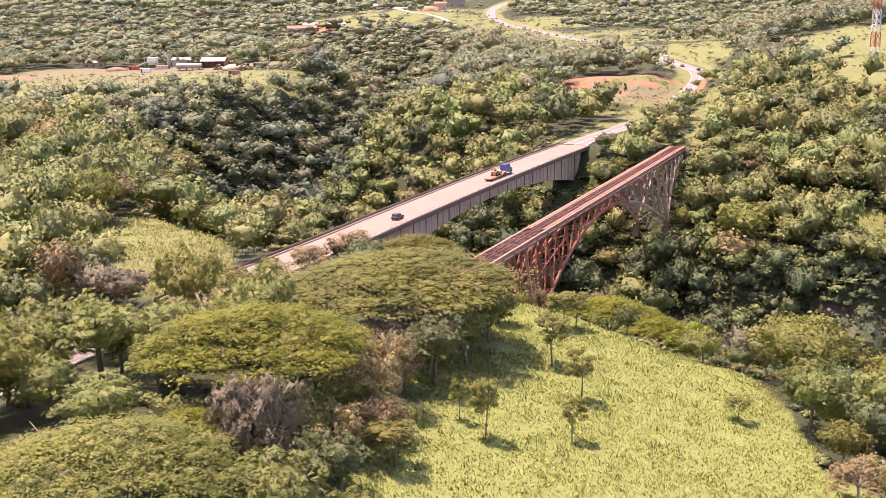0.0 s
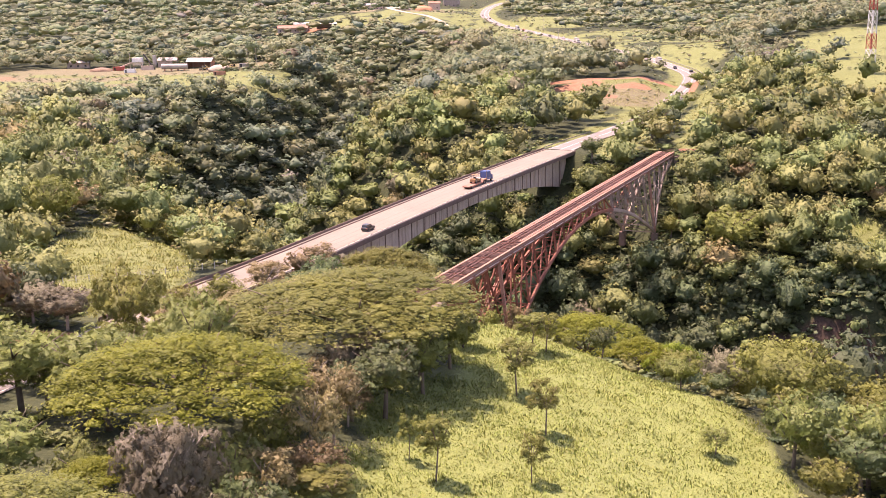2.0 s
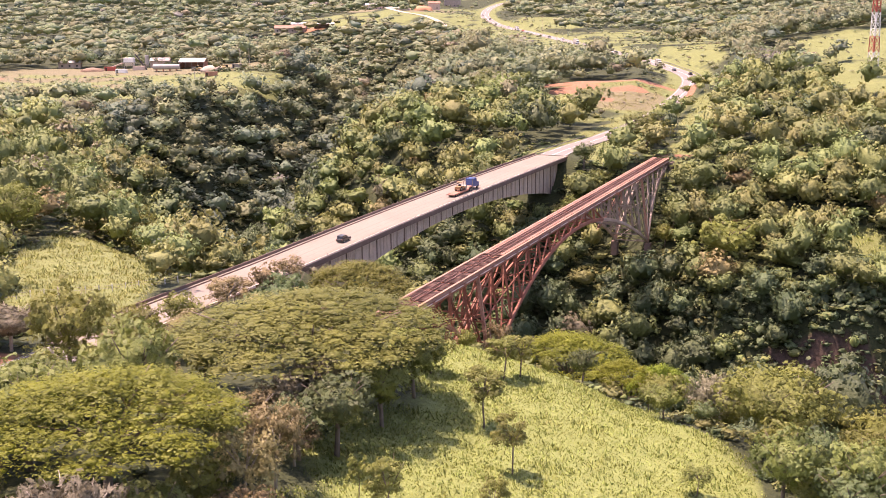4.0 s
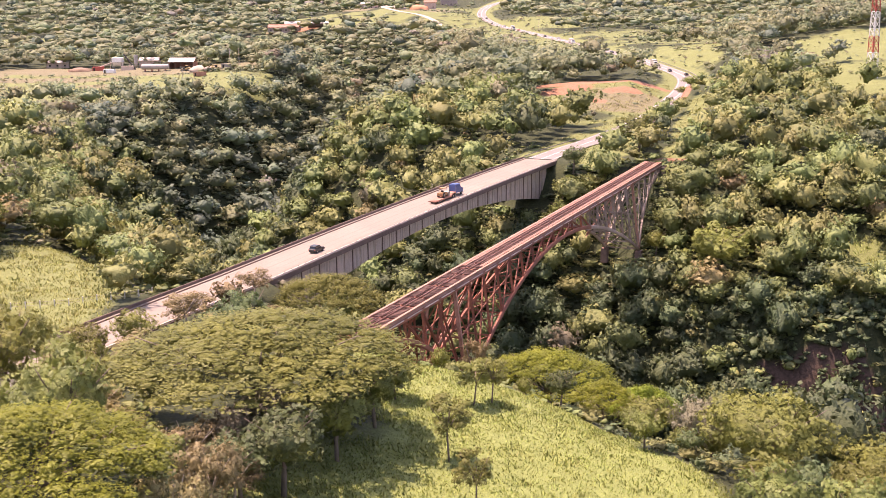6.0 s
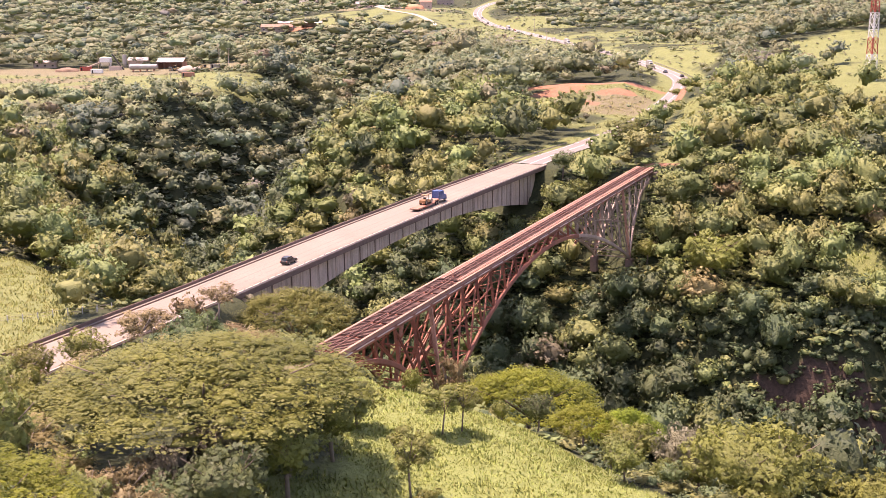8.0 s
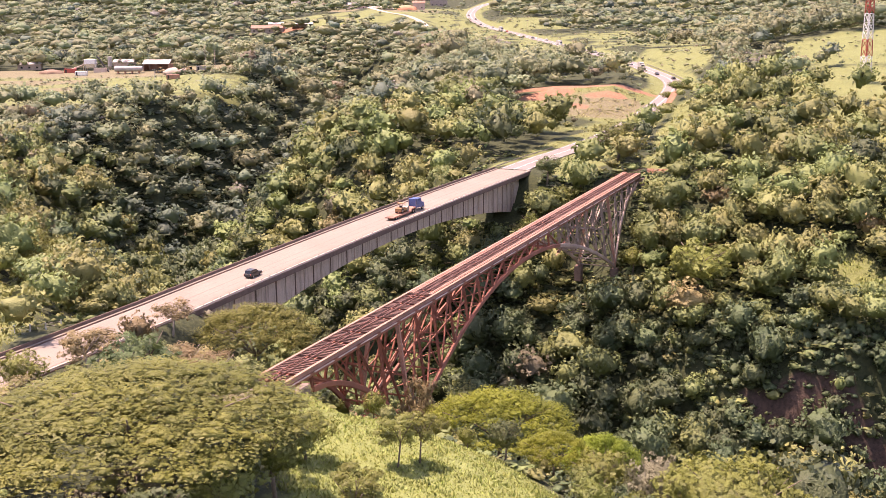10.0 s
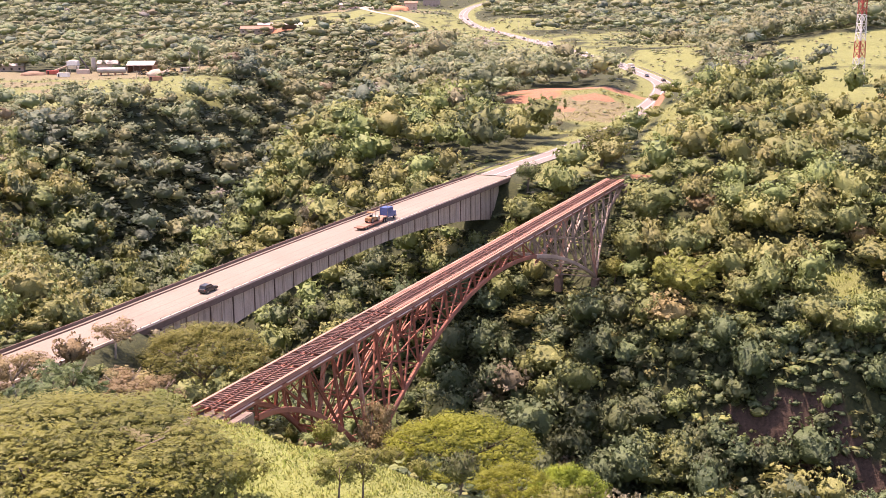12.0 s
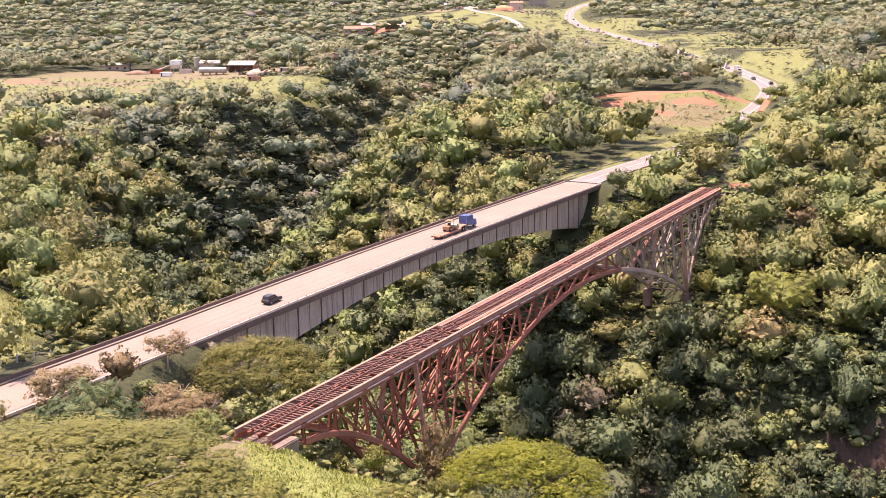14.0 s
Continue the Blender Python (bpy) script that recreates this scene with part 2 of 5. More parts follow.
# ---- the lie of the land ----
RAIL_AT, RAIL_WAY = np.array((4.2, 240.65)), np.array((0.4067, 0.9135))
ROAD_AT, ROAD_WAY = np.array((-21.8, 285.2)), np.array((0.4168, 0.9090))
RIVER = [(330, 240), (130, 303), (50, 345), (-18, 415), (-75, 515), (-78, 600), (-45, 690), (-18, 800), (-30, 960), (-120, 1150)]
RIVER_DEPTH = [1.0, 1.0, 1.0, 1.0, 0.95, 0.95, 0.9, 0.8, 0.5, 0.2]
RIVER_WIDTH = [1.0, 1.0, 1.0, 0.85, 0.66, 0.66, 0.62, 0.5, 0.5, 0.6]
HIGHWAY = [(-75, 170, -1.0), (-48, 228, -0.3), (-21.8, 285.2, 0), (58.4, 460.1, 0.0), (84, 505, 0.9), (112, 557, 2.6), (131, 600, 5.2), (150, 648, 8.8), (160, 692, 11.6), (159.6, 753, 13.1), (154.4, 833, 14.9),
           (144.3, 923, 16.1), (127.9, 1023, 18.5), (107.6, 1153, 21.4), (92.4, 1253, 23.1), (84, 1343, 25.9), (79.3, 1423, 30.8), (86, 1503, 36.5), (102, 1603, 40.5), (122, 1703, 43)]
TRACK = [(28, 1128, 20.4), (28.8, 1170, 26.2), (24, 1203, 30.4), (9, 1250, 35.5), (-14, 1300, 38.5), (-34, 1370, 42)]
_wave = np.random.RandomState(5)
WAVES = [(_wave.uniform(0, 2 * np.pi), _wave.uniform(0, 2 * np.pi)) for _ in range(10)]


def along(way, at, x, y):
    """Metres along a line and to its right."""
    return (x - at[0]) * way[0] + (y - at[1]) * way[1], (x - at[0]) * way[1] - (y - at[1]) * way[0]


def near_line(points, x, y):
    """The distance to a polyline and how far along it (in corners) the nearest point lies."""
    best, where = np.full(np.shape(x), 1e9), np.zeros(np.shape(x))
    for k in range(len(points) - 1):
        (ax, ay), (bx, by) = points[k][:2], points[k + 1][:2]
        dx, dy = bx - ax, by - ay
        f = np.clip(((x - ax) * dx + (y - ay) * dy) / (dx * dx + dy * dy), 0, 1)
        d = np.hypot(x - ax - f * dx, y - ay - f * dy)
        where = np.where(d < best, k + f, where)
        best = np.minimum(best, d)
    return best, where


def smooth_path(points, steps=14):
    """A polyline rounded by a Catmull-Rom spline."""
    p = [np.array(q, float) for q in points]
    p = [2 * p[0] - p[1]] + p + [2 * p[-1] - p[-2]]
    out = []
    for k in range(1, len(p) - 2):
        for f in np.linspace(0, 1, steps, endpoint=False):
            a, b, c, d = p[k - 1 : k + 3]
            out.append(0.5 * (2 * b + (c - a) * f + (2 * a - 5 * b + 4 * c - d) * f**2 + (3 * b - a - 3 * c + d) * f**3))
    return np.array(out + [p[-2]])


ROAD_LINE, TRACK_LINE = smooth_path(HIGHWAY, 8), smooth_path(TRACK, 8)


def ripple(x, y, size, n=4):
    z = 0
    for k in range(n):
        a, ph = WAVES[k]
        z = z + np.sin((x * np.cos(a) + y * np.sin(a)) * 6.28 / (size * (1 - 0.13 * k)) + ph)
    return z / n


def bump_at(x, y, cx, cy, rx, ry, h):
    return h * np.exp(-(((x - cx) / rx) ** 2) - ((y - cy) / ry) ** 2)


def terrain(x, y):
    x, y = np.asarray(x, float), np.asarray(y, float)
    s, o = along(RAIL_WAY, RAIL_AT, x, y)
    z = np.interp(y, [-600, 0, 100, 240, 480, 690, 900, 1050, 1250, 1450, 1560, 1900, 2600, 3600, 7000], [6, 5, 3, -1.5, -1, 11, 18, 21, 26, 33, 38, 62, 125, 200, 320])
    z = z - 11 * np.clip(-(x - 20) / 180, 0, 1) * np.clip((y - 560) / 150, 0, 1) * np.clip((1500 - y) / 300, 0, 1)
    z = z + bump_at(x, y, 290, 660, 130, 170, 16) + bump_at(x, y, 320, 780, 110, 90, 14)
    z = z - np.clip(0.2 * (o - 18), 0, 30) * np.clip((90 - s) / 60, 0, 1)
    z = z + bump_at(x, y, -50, 130, 50, 60, 3)
    z = z + bump_at(x, y, 102, 634, 46, 24, 3.6) - bump_at(x, y, 86, 556, 24, 17, 4.0) - bump_at(x, y, -170, 606, 110, 60, 17) + bump_at(x, y, -30, 1330, 150, 110, 11)
    d, k = near_line(RIVER, x, y)
    away = np.clip((np.abs(o + 20) - 50) / 40, 0, 1)
    d = d / np.interp(k, range(len(RIVER)), RIVER_WIDTH) + away * (6 * ripple(x, y, 60) + 3 * ripple(y, x, 23))
    depth = np.interp(k, range(len(RIVER)), RIVER_DEPTH)
    slope = np.interp(d, [0, 12, 25, 50, 74, 102, 115, 124], [72, 70, 63, 45, 25.5, 7, 1.5, 0])
    cliff = np.interp(d, [0, 12, 32, 37, 50, 74, 102, 115, 124], [72, 70, 66, 60, 31, 21, 7, 1.5, 0])
    north = np.clip((x - 78) / 30, 0, 1) * (y > np.interp(x, [-18, 50, 130, 330], [415, 345, 303, 240]))
    z = z - depth * (slope + (cliff - slope) * north)
    z = z + 0.9 * ripple(x, y, 45) + np.clip((y - 700) / 900, 0, 1) * 9 * ripple(x, y, 330)
    # the bank that the far end of the road bridge runs into
    rs, ro = along(ROAD_WAY, ROAD_AT, x, y)
    bank = np.interp(rs, [120, 150, 168, 178, 187, 196], [-70, -38, -19, -12.8, -6.5, -3.0]) - 0.25 * np.clip(np.abs(ro - 10) - 18, 0, 60)
    z = np.where((rs < 200) & (rs > 120) & (np.abs(ro - 10) < 46), np.maximum(z, bank), z)
    for near, far in ((4 - s, s + 45), (s - 224, 270 - s)):
        w = np.clip(near / 4, 0, 1) * np.clip(far / 15, 0, 1) * np.clip((13 - np.abs(o)) / 6, 0, 1)
        z = z + (-1.15 - z) * w
    for line, half in ((ROAD_LINE, 7.5), (TRACK_LINE, 4)):
        rd, rk = near_line(line, x, y)
        level = np.interp(rk, range(len(line)), line[:, 2]) - 0.12
        f = np.clip((rd - half) / 16, 0, 1)
        over = np.zeros_like(x)
        if line is ROAD_LINE:
            over = np.clip((rs - 2) / 8, 0, 1) * np.clip((190 - rs) / 8, 0, 1)
        f = np.maximum(f, over)
        z = z * f + level * (1 - f)
        if line is ROAD_LINE:
            z = z + np.clip((rd - 6) / 4, 0, 1) * bump_at(x, y, 142, 592, 12, 32, 9)
    return z


# meadow, dry grass and soil: rounded patches of land (x, y, half length, half width, turn in degrees)
MEADOWS = [(48, 172, 12, 27, 0), (3, 138, 14, 26, 0), (112, 478, 7, 14, -20), (128, 530, 7, 44, -17), (28, 222, 30, 17, -56), (43, 192, 17, 18, 0), (204, 535, 15, 24, 0), (232, 600, 34, 42, 0), (26, 168, 34, 23, -40), (25, 205, 30, 13, -55), (40, 140, 34, 18, 20), (26, 112, 40, 24, 0), (14, 238, 12, 9, -30), (-66, 285, 17, 52, 14), (86, 482, 9, 30, -24), (275, 690, 75, 55, 0), (238, 592, 34, 26, 0),
           (141, 458, 12, 17, 0), (150, 382, 9, 12, 20), (-215, 775, 135, 80, 0), (-140, 800, 40, 36, 0), (182, 770, 12, 60, 0), (192, 822, 26, 36, 0), (149, 722, 12, 30, 0), (62, 1100, 26, 80, 0), (140, 1230, 36, 70, 10), (-60, 1250, 60, 25, 0),
           (112, 622, 30, 26, 20), (92, 618, 22, 16, 0), (330, 900, 50, 40, 0), (-420, 1180, 90, 30, 20), (60, 1500, 50, 40, 0), (300, 1300, 70, 30, 20)]
DRY = [(106, 602, 32, 22, 12), (-190, 875, 105, 38, 0), (-235, 815, 60, 14, 0), (-2, 236, 7, 5, 0), (-180, 780, 24, 9, 0), (-20, 1440, 70, 40, 0), (50, 1130, 20, 50, 0), (-120, 1230, 30, 12, 0),
       (-285, 830, 20, 20, 0)]
SOILS = [(106, 641, 38, 8, 3), (86, 624, 15, 8, 14), (114, 620, 13, 4, 14), (98, 598, 4, 7, 30), (136, 588, 5, 13, -18), (-68, 218, 12, 6, 0), (106, 462, 7, 6, 0), (-285, 822, 14, 10, 0), (-30, 1455, 30, 12, 0), (-105, 1226, 18, 8, 0)]
ROCKS = [(133, 347.5, 32, 3.2, -28)]

SCRUB = [(128, 860, 30, 50, 0), (105, 980, 55, 140, 0), (95, 592, 36, 34, 0), (205, 1000, 60, 120, 0), (60, 1220, 80, 90, 0), (-210, 830, 110, 40, 0), (-20, 1300, 120, 60, 0), (-430, 1150, 120, 60, 0), (330, 1200, 90, 60, 0)]

GROVES = [(78, 742, 40, 44, 0)]


def cover(patches, x, y):
    """How far inside the patches: over 0.5 within, falling outwards."""
    best = np.zeros(np.shape(x))
    for cx, cy, a, b, turn in patches:
        c, s = math.cos(radians(turn)), math.sin(radians(turn))
        u, v = ((x - cx) * c + (y - cy) * s) / a, ((y - cy) * c - (x - cx) * s) / b
        best = np.maximum(best, np.clip(1.5 - np.hypot(u, v), 0, 1))
    return best


def meadow_cover(x, y):
    """The meadows, and the mown verges of the road beyond the bridge."""
    verge = np.clip(1.5 - near_line(ROAD_LINE, x, y)[0] / 13, 0, 1) * np.clip((y - 465) / 10, 0, 1)
    scrub = cover(SCRUB, x, y) * (0.72 + 0.6 * ripple(x, y, 37))
    glades = np.clip(0.5 + 0.9 * (ripple(x, y, 230) + 0.6 * ripple(y, x, 97) - 0.72), 0, 0.8) * np.clip((y - 930) / 60, 0, 1) * np.clip((x + 140) / 80, 0, 1)
    return np.maximum.reduce([cover(MEADOWS, x, y), verge, np.clip(scrub, 0, 0.75), glades])


def lines(*runs):
    out = []
    for a, b, step in runs:
        out += list(np.arange(a, b, step))
    return np.array(out)


def mesh_object(name, verts, faces, material, smooth=False):
    """A mesh of one kind of face (all triangles or all quads) out of arrays."""
    verts, faces = np.asarray(verts, np.float32), np.asarray(faces, np.int32)
    me = bpy.data.meshes.new(name)
    me.vertices.add(len(verts))
    me.vertices.foreach_set("co", verts.ravel())
    n = faces.shape[1]
    me.loops.add(faces.size)
    me.loops.foreach_set("vertex_index", faces.ravel())
    me.polygons.add(len(faces))
    me.polygons.foreach_set("loop_start", np.arange(0, faces.size, n, dtype=np.int32))
    me.polygons.foreach_set("use_smooth", np.full(len(faces), smooth))
    me.update(calc_edges=True)
    me.materials.append(material)
    return me


def build_land():
    xs = lines((-4200, -1200, 150), (-1200, -400, 25), (-400, -130, 8), (-130, 190, 3), (190, 420, 7), (420, 1300, 25), (1300, 4300, 150))
    ys = lines((-500, 40, 40), (40, 90, 10), (90, 500, 3), (500, 780, 6), (780, 1400, 10), (1400, 2600, 22), (2600, 4900, 100))
    X, Y = np.meshgrid(xs, ys)
    Z = terrain(X, Y)
    nx, ny = len(xs), len(ys)
    i = (np.arange(ny - 1)[:, None] * nx + np.arange(nx - 1)[None]).ravel()
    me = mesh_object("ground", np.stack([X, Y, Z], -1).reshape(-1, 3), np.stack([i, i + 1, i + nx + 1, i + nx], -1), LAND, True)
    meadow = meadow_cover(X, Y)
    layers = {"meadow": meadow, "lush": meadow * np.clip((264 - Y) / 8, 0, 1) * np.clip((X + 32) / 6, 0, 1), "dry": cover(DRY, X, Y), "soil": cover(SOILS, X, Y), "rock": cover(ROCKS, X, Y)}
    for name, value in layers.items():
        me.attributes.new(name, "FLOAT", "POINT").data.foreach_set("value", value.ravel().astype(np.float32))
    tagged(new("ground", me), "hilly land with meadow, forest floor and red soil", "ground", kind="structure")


build_land()


def ribbon(line, left, right, lift, name, material):
    """A strip that follows a line of the land, between two offsets to its right."""
    way = np.gradient(line[:, :2], axis=0)
    way /= np.linalg.norm(way, axis=1)[:, None]
    side = np.stack([way[:, 1], -way[:, 0]], 1)
    a = np.c_[line[:, :2] + left * side, line[:, 2] + lift]
    b = np.c_[line[:, :2] + right * side, line[:, 2] + lift]
    n = len(line)
    i = np.arange(n - 1)
    return mesh_object(name, np.r_[a, b], np.stack([i, i + n, i + n + 1, i + 1], -1), material)


def fine_line(line, step=4.0):
    gaps = np.r_[0, np.cumsum(np.linalg.norm(np.diff(line[:, :2], axis=0), axis=1))]
    at = np.arange(0, gaps[-1], step)
    return np.stack([np.interp(at, gaps, line[:, k]) for k in range(3)], 1)


ROAD_FINE = fine_line(ROAD_LINE)
_rs, _ro = along(ROAD_WAY, ROAD_AT, ROAD_FINE[:, 0], ROAD_FINE[:, 1])
ROAD_NEAR, ROAD_FAR = ROAD_FINE[_rs <= -65], ROAD_FINE[_rs >= 191]
for stretch in (ROAD_NEAR, ROAD_FAR):
    road = tagged(new("road", ribbon(stretch, -5.2, 5.2, 0.06, "road", ASPHALT)), "worn grey two-lane highway with paved shoulders", "road", kind="structure")
    for offset in (-4.4, -0.15, 0.15, 4.4):
        line = new("marking", ribbon(stretch, offset - 0.07, offset + 0.07, 0.07, "marking", MARKING))
        line.parent = road
tagged(new("track", ribbon(fine_line(TRACK_LINE), -3, 3, 0.15, "track", GRAVEL)), "pale unpaved track on the hillside", "track", kind="structure")

# ---- parts ----
def mesh_of(bm, name, material, smooth=False):
    me = bpy.data.meshes.new(name)
    bm.to_mesh(me)
    bm.free()
    me.materials.append(material)
    for p in me.polygons:
        p.use_smooth = smooth
    return me


def part(name, bm, material, parent, label="", smooth=False):
    ob = new(name, mesh_of(bm, name, material, smooth))
    ob.parent = parent
    return tagged(ob, label)


def box(bm, x0, x1, y0, y1, z0, z1, bevel=0.0):
    got = bmesh.ops.create_cube(bm, size=1)
    bmesh.ops.transform(bm, matrix=Matrix.Translation(((x0 + x1) / 2, (y0 + y1) / 2, (z0 + z1) / 2)) @ Matrix.Diagonal((x1 - x0, y1 - y0, z1 - z0, 1)), verts=got["verts"])
    if bevel:
        edges = list({e for v in got["verts"] for e in v.link_edges})
        bmesh.ops.bevel(bm, geom=edges, offset=bevel, segments=2, affect="EDGES")
    return bm


def boxed(*size, bevel=0.0):
    return box(bmesh.new(), *size, bevel=bevel)


def tube(bm, p, q, r, r2=None, sides=8):
    p, q = Vector(p), Vector(q)
    got = bmesh.ops.create_cone(bm, cap_ends=True, segments=sides, radius1=r, radius2=r if r2 is None else r2, depth=(q - p).length)
    bmesh.ops.transform(bm, matrix=Matrix.Translation((p + q) / 2) @ (q - p).to_track_quat("Z", "Y").to_matrix().to_4x4(), verts=got["verts"])
    return bm


# ---- trees: trunk with limbs, crown of leaf sprays ----
def trunk_mesh(rng, height, girth, spread, limbs, material):
    bm = bmesh.new()
    lean = rng.uniform(-0.06, 0.06, 2) * height
    fork = Vector((lean[0], lean[1], 0.45 * height))
    tube(bm, (0, 0, -1.5), fork, girth, 0.72 * girth, 7)
    for k in range(limbs):
        a = 6.28 * (k + rng.uniform(-0.2, 0.2)) / limbs
        out = spread * rng.uniform(0.45, 0.8)
        knee = fork + Vector((math.cos(a) * out * 0.45, math.sin(a) * out * 0.45, 0.2 * height))
        tip = fork + Vector((math.cos(a) * out, math.sin(a) * out, rng.uniform(0.34, 0.46) * height))
        tube(bm, fork, knee, 0.5 * girth, 0.34 * girth, 5)
        tube(bm, knee, tip, 0.34 * girth, 0.1 * girth, 5)
        side = knee + Vector((math.cos(a + 0.9) * out * 0.4, math.sin(a + 0.9) * out * 0.4, 0.18 * height))
        tube(bm, knee, side, 0.24 * girth, 0.07 * girth, 4)
    return mesh_of(bm, "trunk", material, True)


# an eight-sided body, to be split into rounder ones
ICO_V = np.array([(1, 0, 0), (-1, 0, 0), (0, 1, 0), (0, -1, 0), (0, 0, 1), (0, 0, -1)], float)
ICO_F = np.array([(0, 2, 4), (2, 1, 4), (1, 3, 4), (3, 0, 4), (2, 0, 5), (1, 2, 5), (3, 1, 5), (0, 3, 5)])


def rounder(v, f):
    """Every triangle split in four, and its corners drawn out to the sphere."""
    v, out, mids = [tuple(p) for p in v], [], {}

    def mid(a, b):
        key = (min(a, b), max(a, b))
        if key not in mids:
            p = np.array(v[a]) + np.array(v[b])
            v.append(tuple(p / np.linalg.norm(p)))
            mids[key] = len(v) - 1
        return mids[key]

    for a, b, c in f:
        ab, bc, ca = mid(a, b), mid(b, c), mid(c, a)
        out += [(a, ab, ca), (ab, b, bc), (ca, bc, c), (ab, bc, ca)]
    return np.array(v), np.array(out)


def puffs(rng, form, R, H, n):
    """Where the clumps of a crown sit, and how big they are. H is the whole tree's height."""
    u, a = rng.uniform(0, 1, n), rng.uniform(0, 2 * np.pi, n)
    if form == "umbrella":
        r = R * np.sqrt(u) * 0.9
        c = np.stack([r * np.cos(a), r * np.sin(a), H - 0.34 * R * (r / R) ** 2 - rng.uniform(0, 0.10, n) * R - 0.06 * R], 1)
        size = np.stack([R * rng.uniform(0.10, 0.19, n)] * 2 + [R * rng.uniform(0.04, 0.07, n)], 1)
    else:
        r = R * np.sqrt(u) * 0.8
        c = np.stack([r * np.cos(a), r * np.sin(a), H * rng.uniform(0.5, 0.93, n) - 0.2 * r], 1)
        size = np.stack([R * rng.uniform(0.18, 0.32, n)] * 2 + [R * rng.uniform(0.12, 0.2, n)], 1)
    return c, size


def leaves_at(rng, at, face, leaf, wide=(0.45, 0.75)):
    """Folded diamonds that face one way each."""
    n = len(at)
    face = face / np.linalg.norm(face, axis=1)[:, None]
    t1 = np.cross(face, rng.normal(size=(n, 3)))
    t1 /= np.linalg.norm(t1, axis=1)[:, None]
    t2 = np.cross(face, t1)
    ln = leaf * rng.uniform(0.6, 1.4, n)[:, None]
    wd = ln * rng.uniform(*wide, n)[:, None]
    drop = face * ln * 0.22
    v = np.stack([at - t1 * ln - drop, at + t2 * wd, at + t1 * ln - drop, at - t2 * wd], 1).reshape(-1, 3)
    i = np.arange(n)[:, None] * 4
    return v, np.concatenate([i + np.array([[0, 3, 1]]), i + np.array([[1, 3, 2]])]), face


def billow_arrays(rng, R, H, lobes, n_leaves, leaf, detail):
    """A crown that swells in lobes with creases between them, under a coat of leaves."""
    to = rng.normal(size=(lobes, 3))
    to[:, 2] = np.where(rng.uniform(size=lobes) < 0.8, np.abs(to[:, 2]), to[:, 2])
    to /= np.linalg.norm(to, axis=1)[:, None]
    wide, high = rng.uniform(0.22, 0.42, lobes), rng.uniform(0.55, 1.0, lobes)
    skew = rng.uniform(-0.12, 0.12, 2)

    def hull(way):
        angle = np.arccos(np.clip(way @ to.T, -1, 1))
        r = 0.58 + 0.44 * (high * np.exp(-((angle / wide) ** 2))).max(1)
        p = way * r[:, None] * np.array((R, R, 0.42 * H))
        p[:, 2] = np.where(p[:, 2] < 0, 0.85 * p[:, 2], p[:, 2])
        p[:, :2] += skew * p[:, 2:]
        return p + np.array((0, 0, 0.56 * H))

    sv, sf = ICO_V, ICO_F
    for _ in range(detail):
        sv, sf = rounder(sv, sf)
    mid = np.array((0, 0, 0.56 * H))
    body = mid + 0.70 * (hull(sv) - mid) + rng.normal(scale=0.07 * R, size=(len(sv), 3))
    # leaves come in sprays of four
    sprays = -(-n_leaves // 4)
    way = rng.normal(size=(sprays, 3))
    way[:, 2] = np.where(rng.uniform(size=sprays) < 0.6, np.abs(way[:, 2]), way[:, 2])
    way /= np.linalg.norm(way, axis=1)[:, None]
    lift = np.repeat(rng.uniform(0.86, 1.12, sprays), 4)[:n_leaves, None]
    shine = np.repeat(rng.normal(scale=0.2, size=(sprays, 3)), 4, 0)[:n_leaves]
    way = np.repeat(way, 4, 0)[:n_leaves] + rng.normal(scale=0.85 * leaf / R, size=(n_leaves, 3))
    way /= np.linalg.norm(way, axis=1)[:, None]
    on = hull(way)
    # the slope of the hull at each leaf
    a = np.cross(way, rng.normal(size=(n_leaves, 3)))
    a /= np.linalg.norm(a, axis=1)[:, None]
    b = np.cross(way, a)
    unit = lambda q: q / np.linalg.norm(q, axis=1)[:, None]
    out = unit(np.cross(hull(unit(way + 0.08 * a)) - on, hull(unit(way + 0.08 * b)) - on))
    out *= np.sign((out * way).sum(1))[:, None]
    face = 0.6 * out + np.array((0, 0, 0.5)) + 2 * shine + rng.normal(scale=0.4, size=(n_leaves, 3))
    v, f, face = leaves_at(rng, mid + lift * (on - mid), face, leaf)
    bent = np.repeat(out + np.array((0, 0, 0.3)) + shine, 4, 0)
    tri = body[sf]
    flat = np.cross(tri[:, 1] - tri[:, 0], tri[:, 2] - tri[:, 0])
    smooth = np.zeros_like(body)
    for k in range(3):
        np.add.at(smooth, sf[:, k], flat)
    smooth *= np.sign((smooth * sv).sum(1))[:, None]
    n = np.concatenate([unit(bent), unit(smooth)])
    return np.concatenate([v, body]).astype(np.float32), np.concatenate([f, sf + len(v)]).astype(np.int32), n.astype(np.float32)


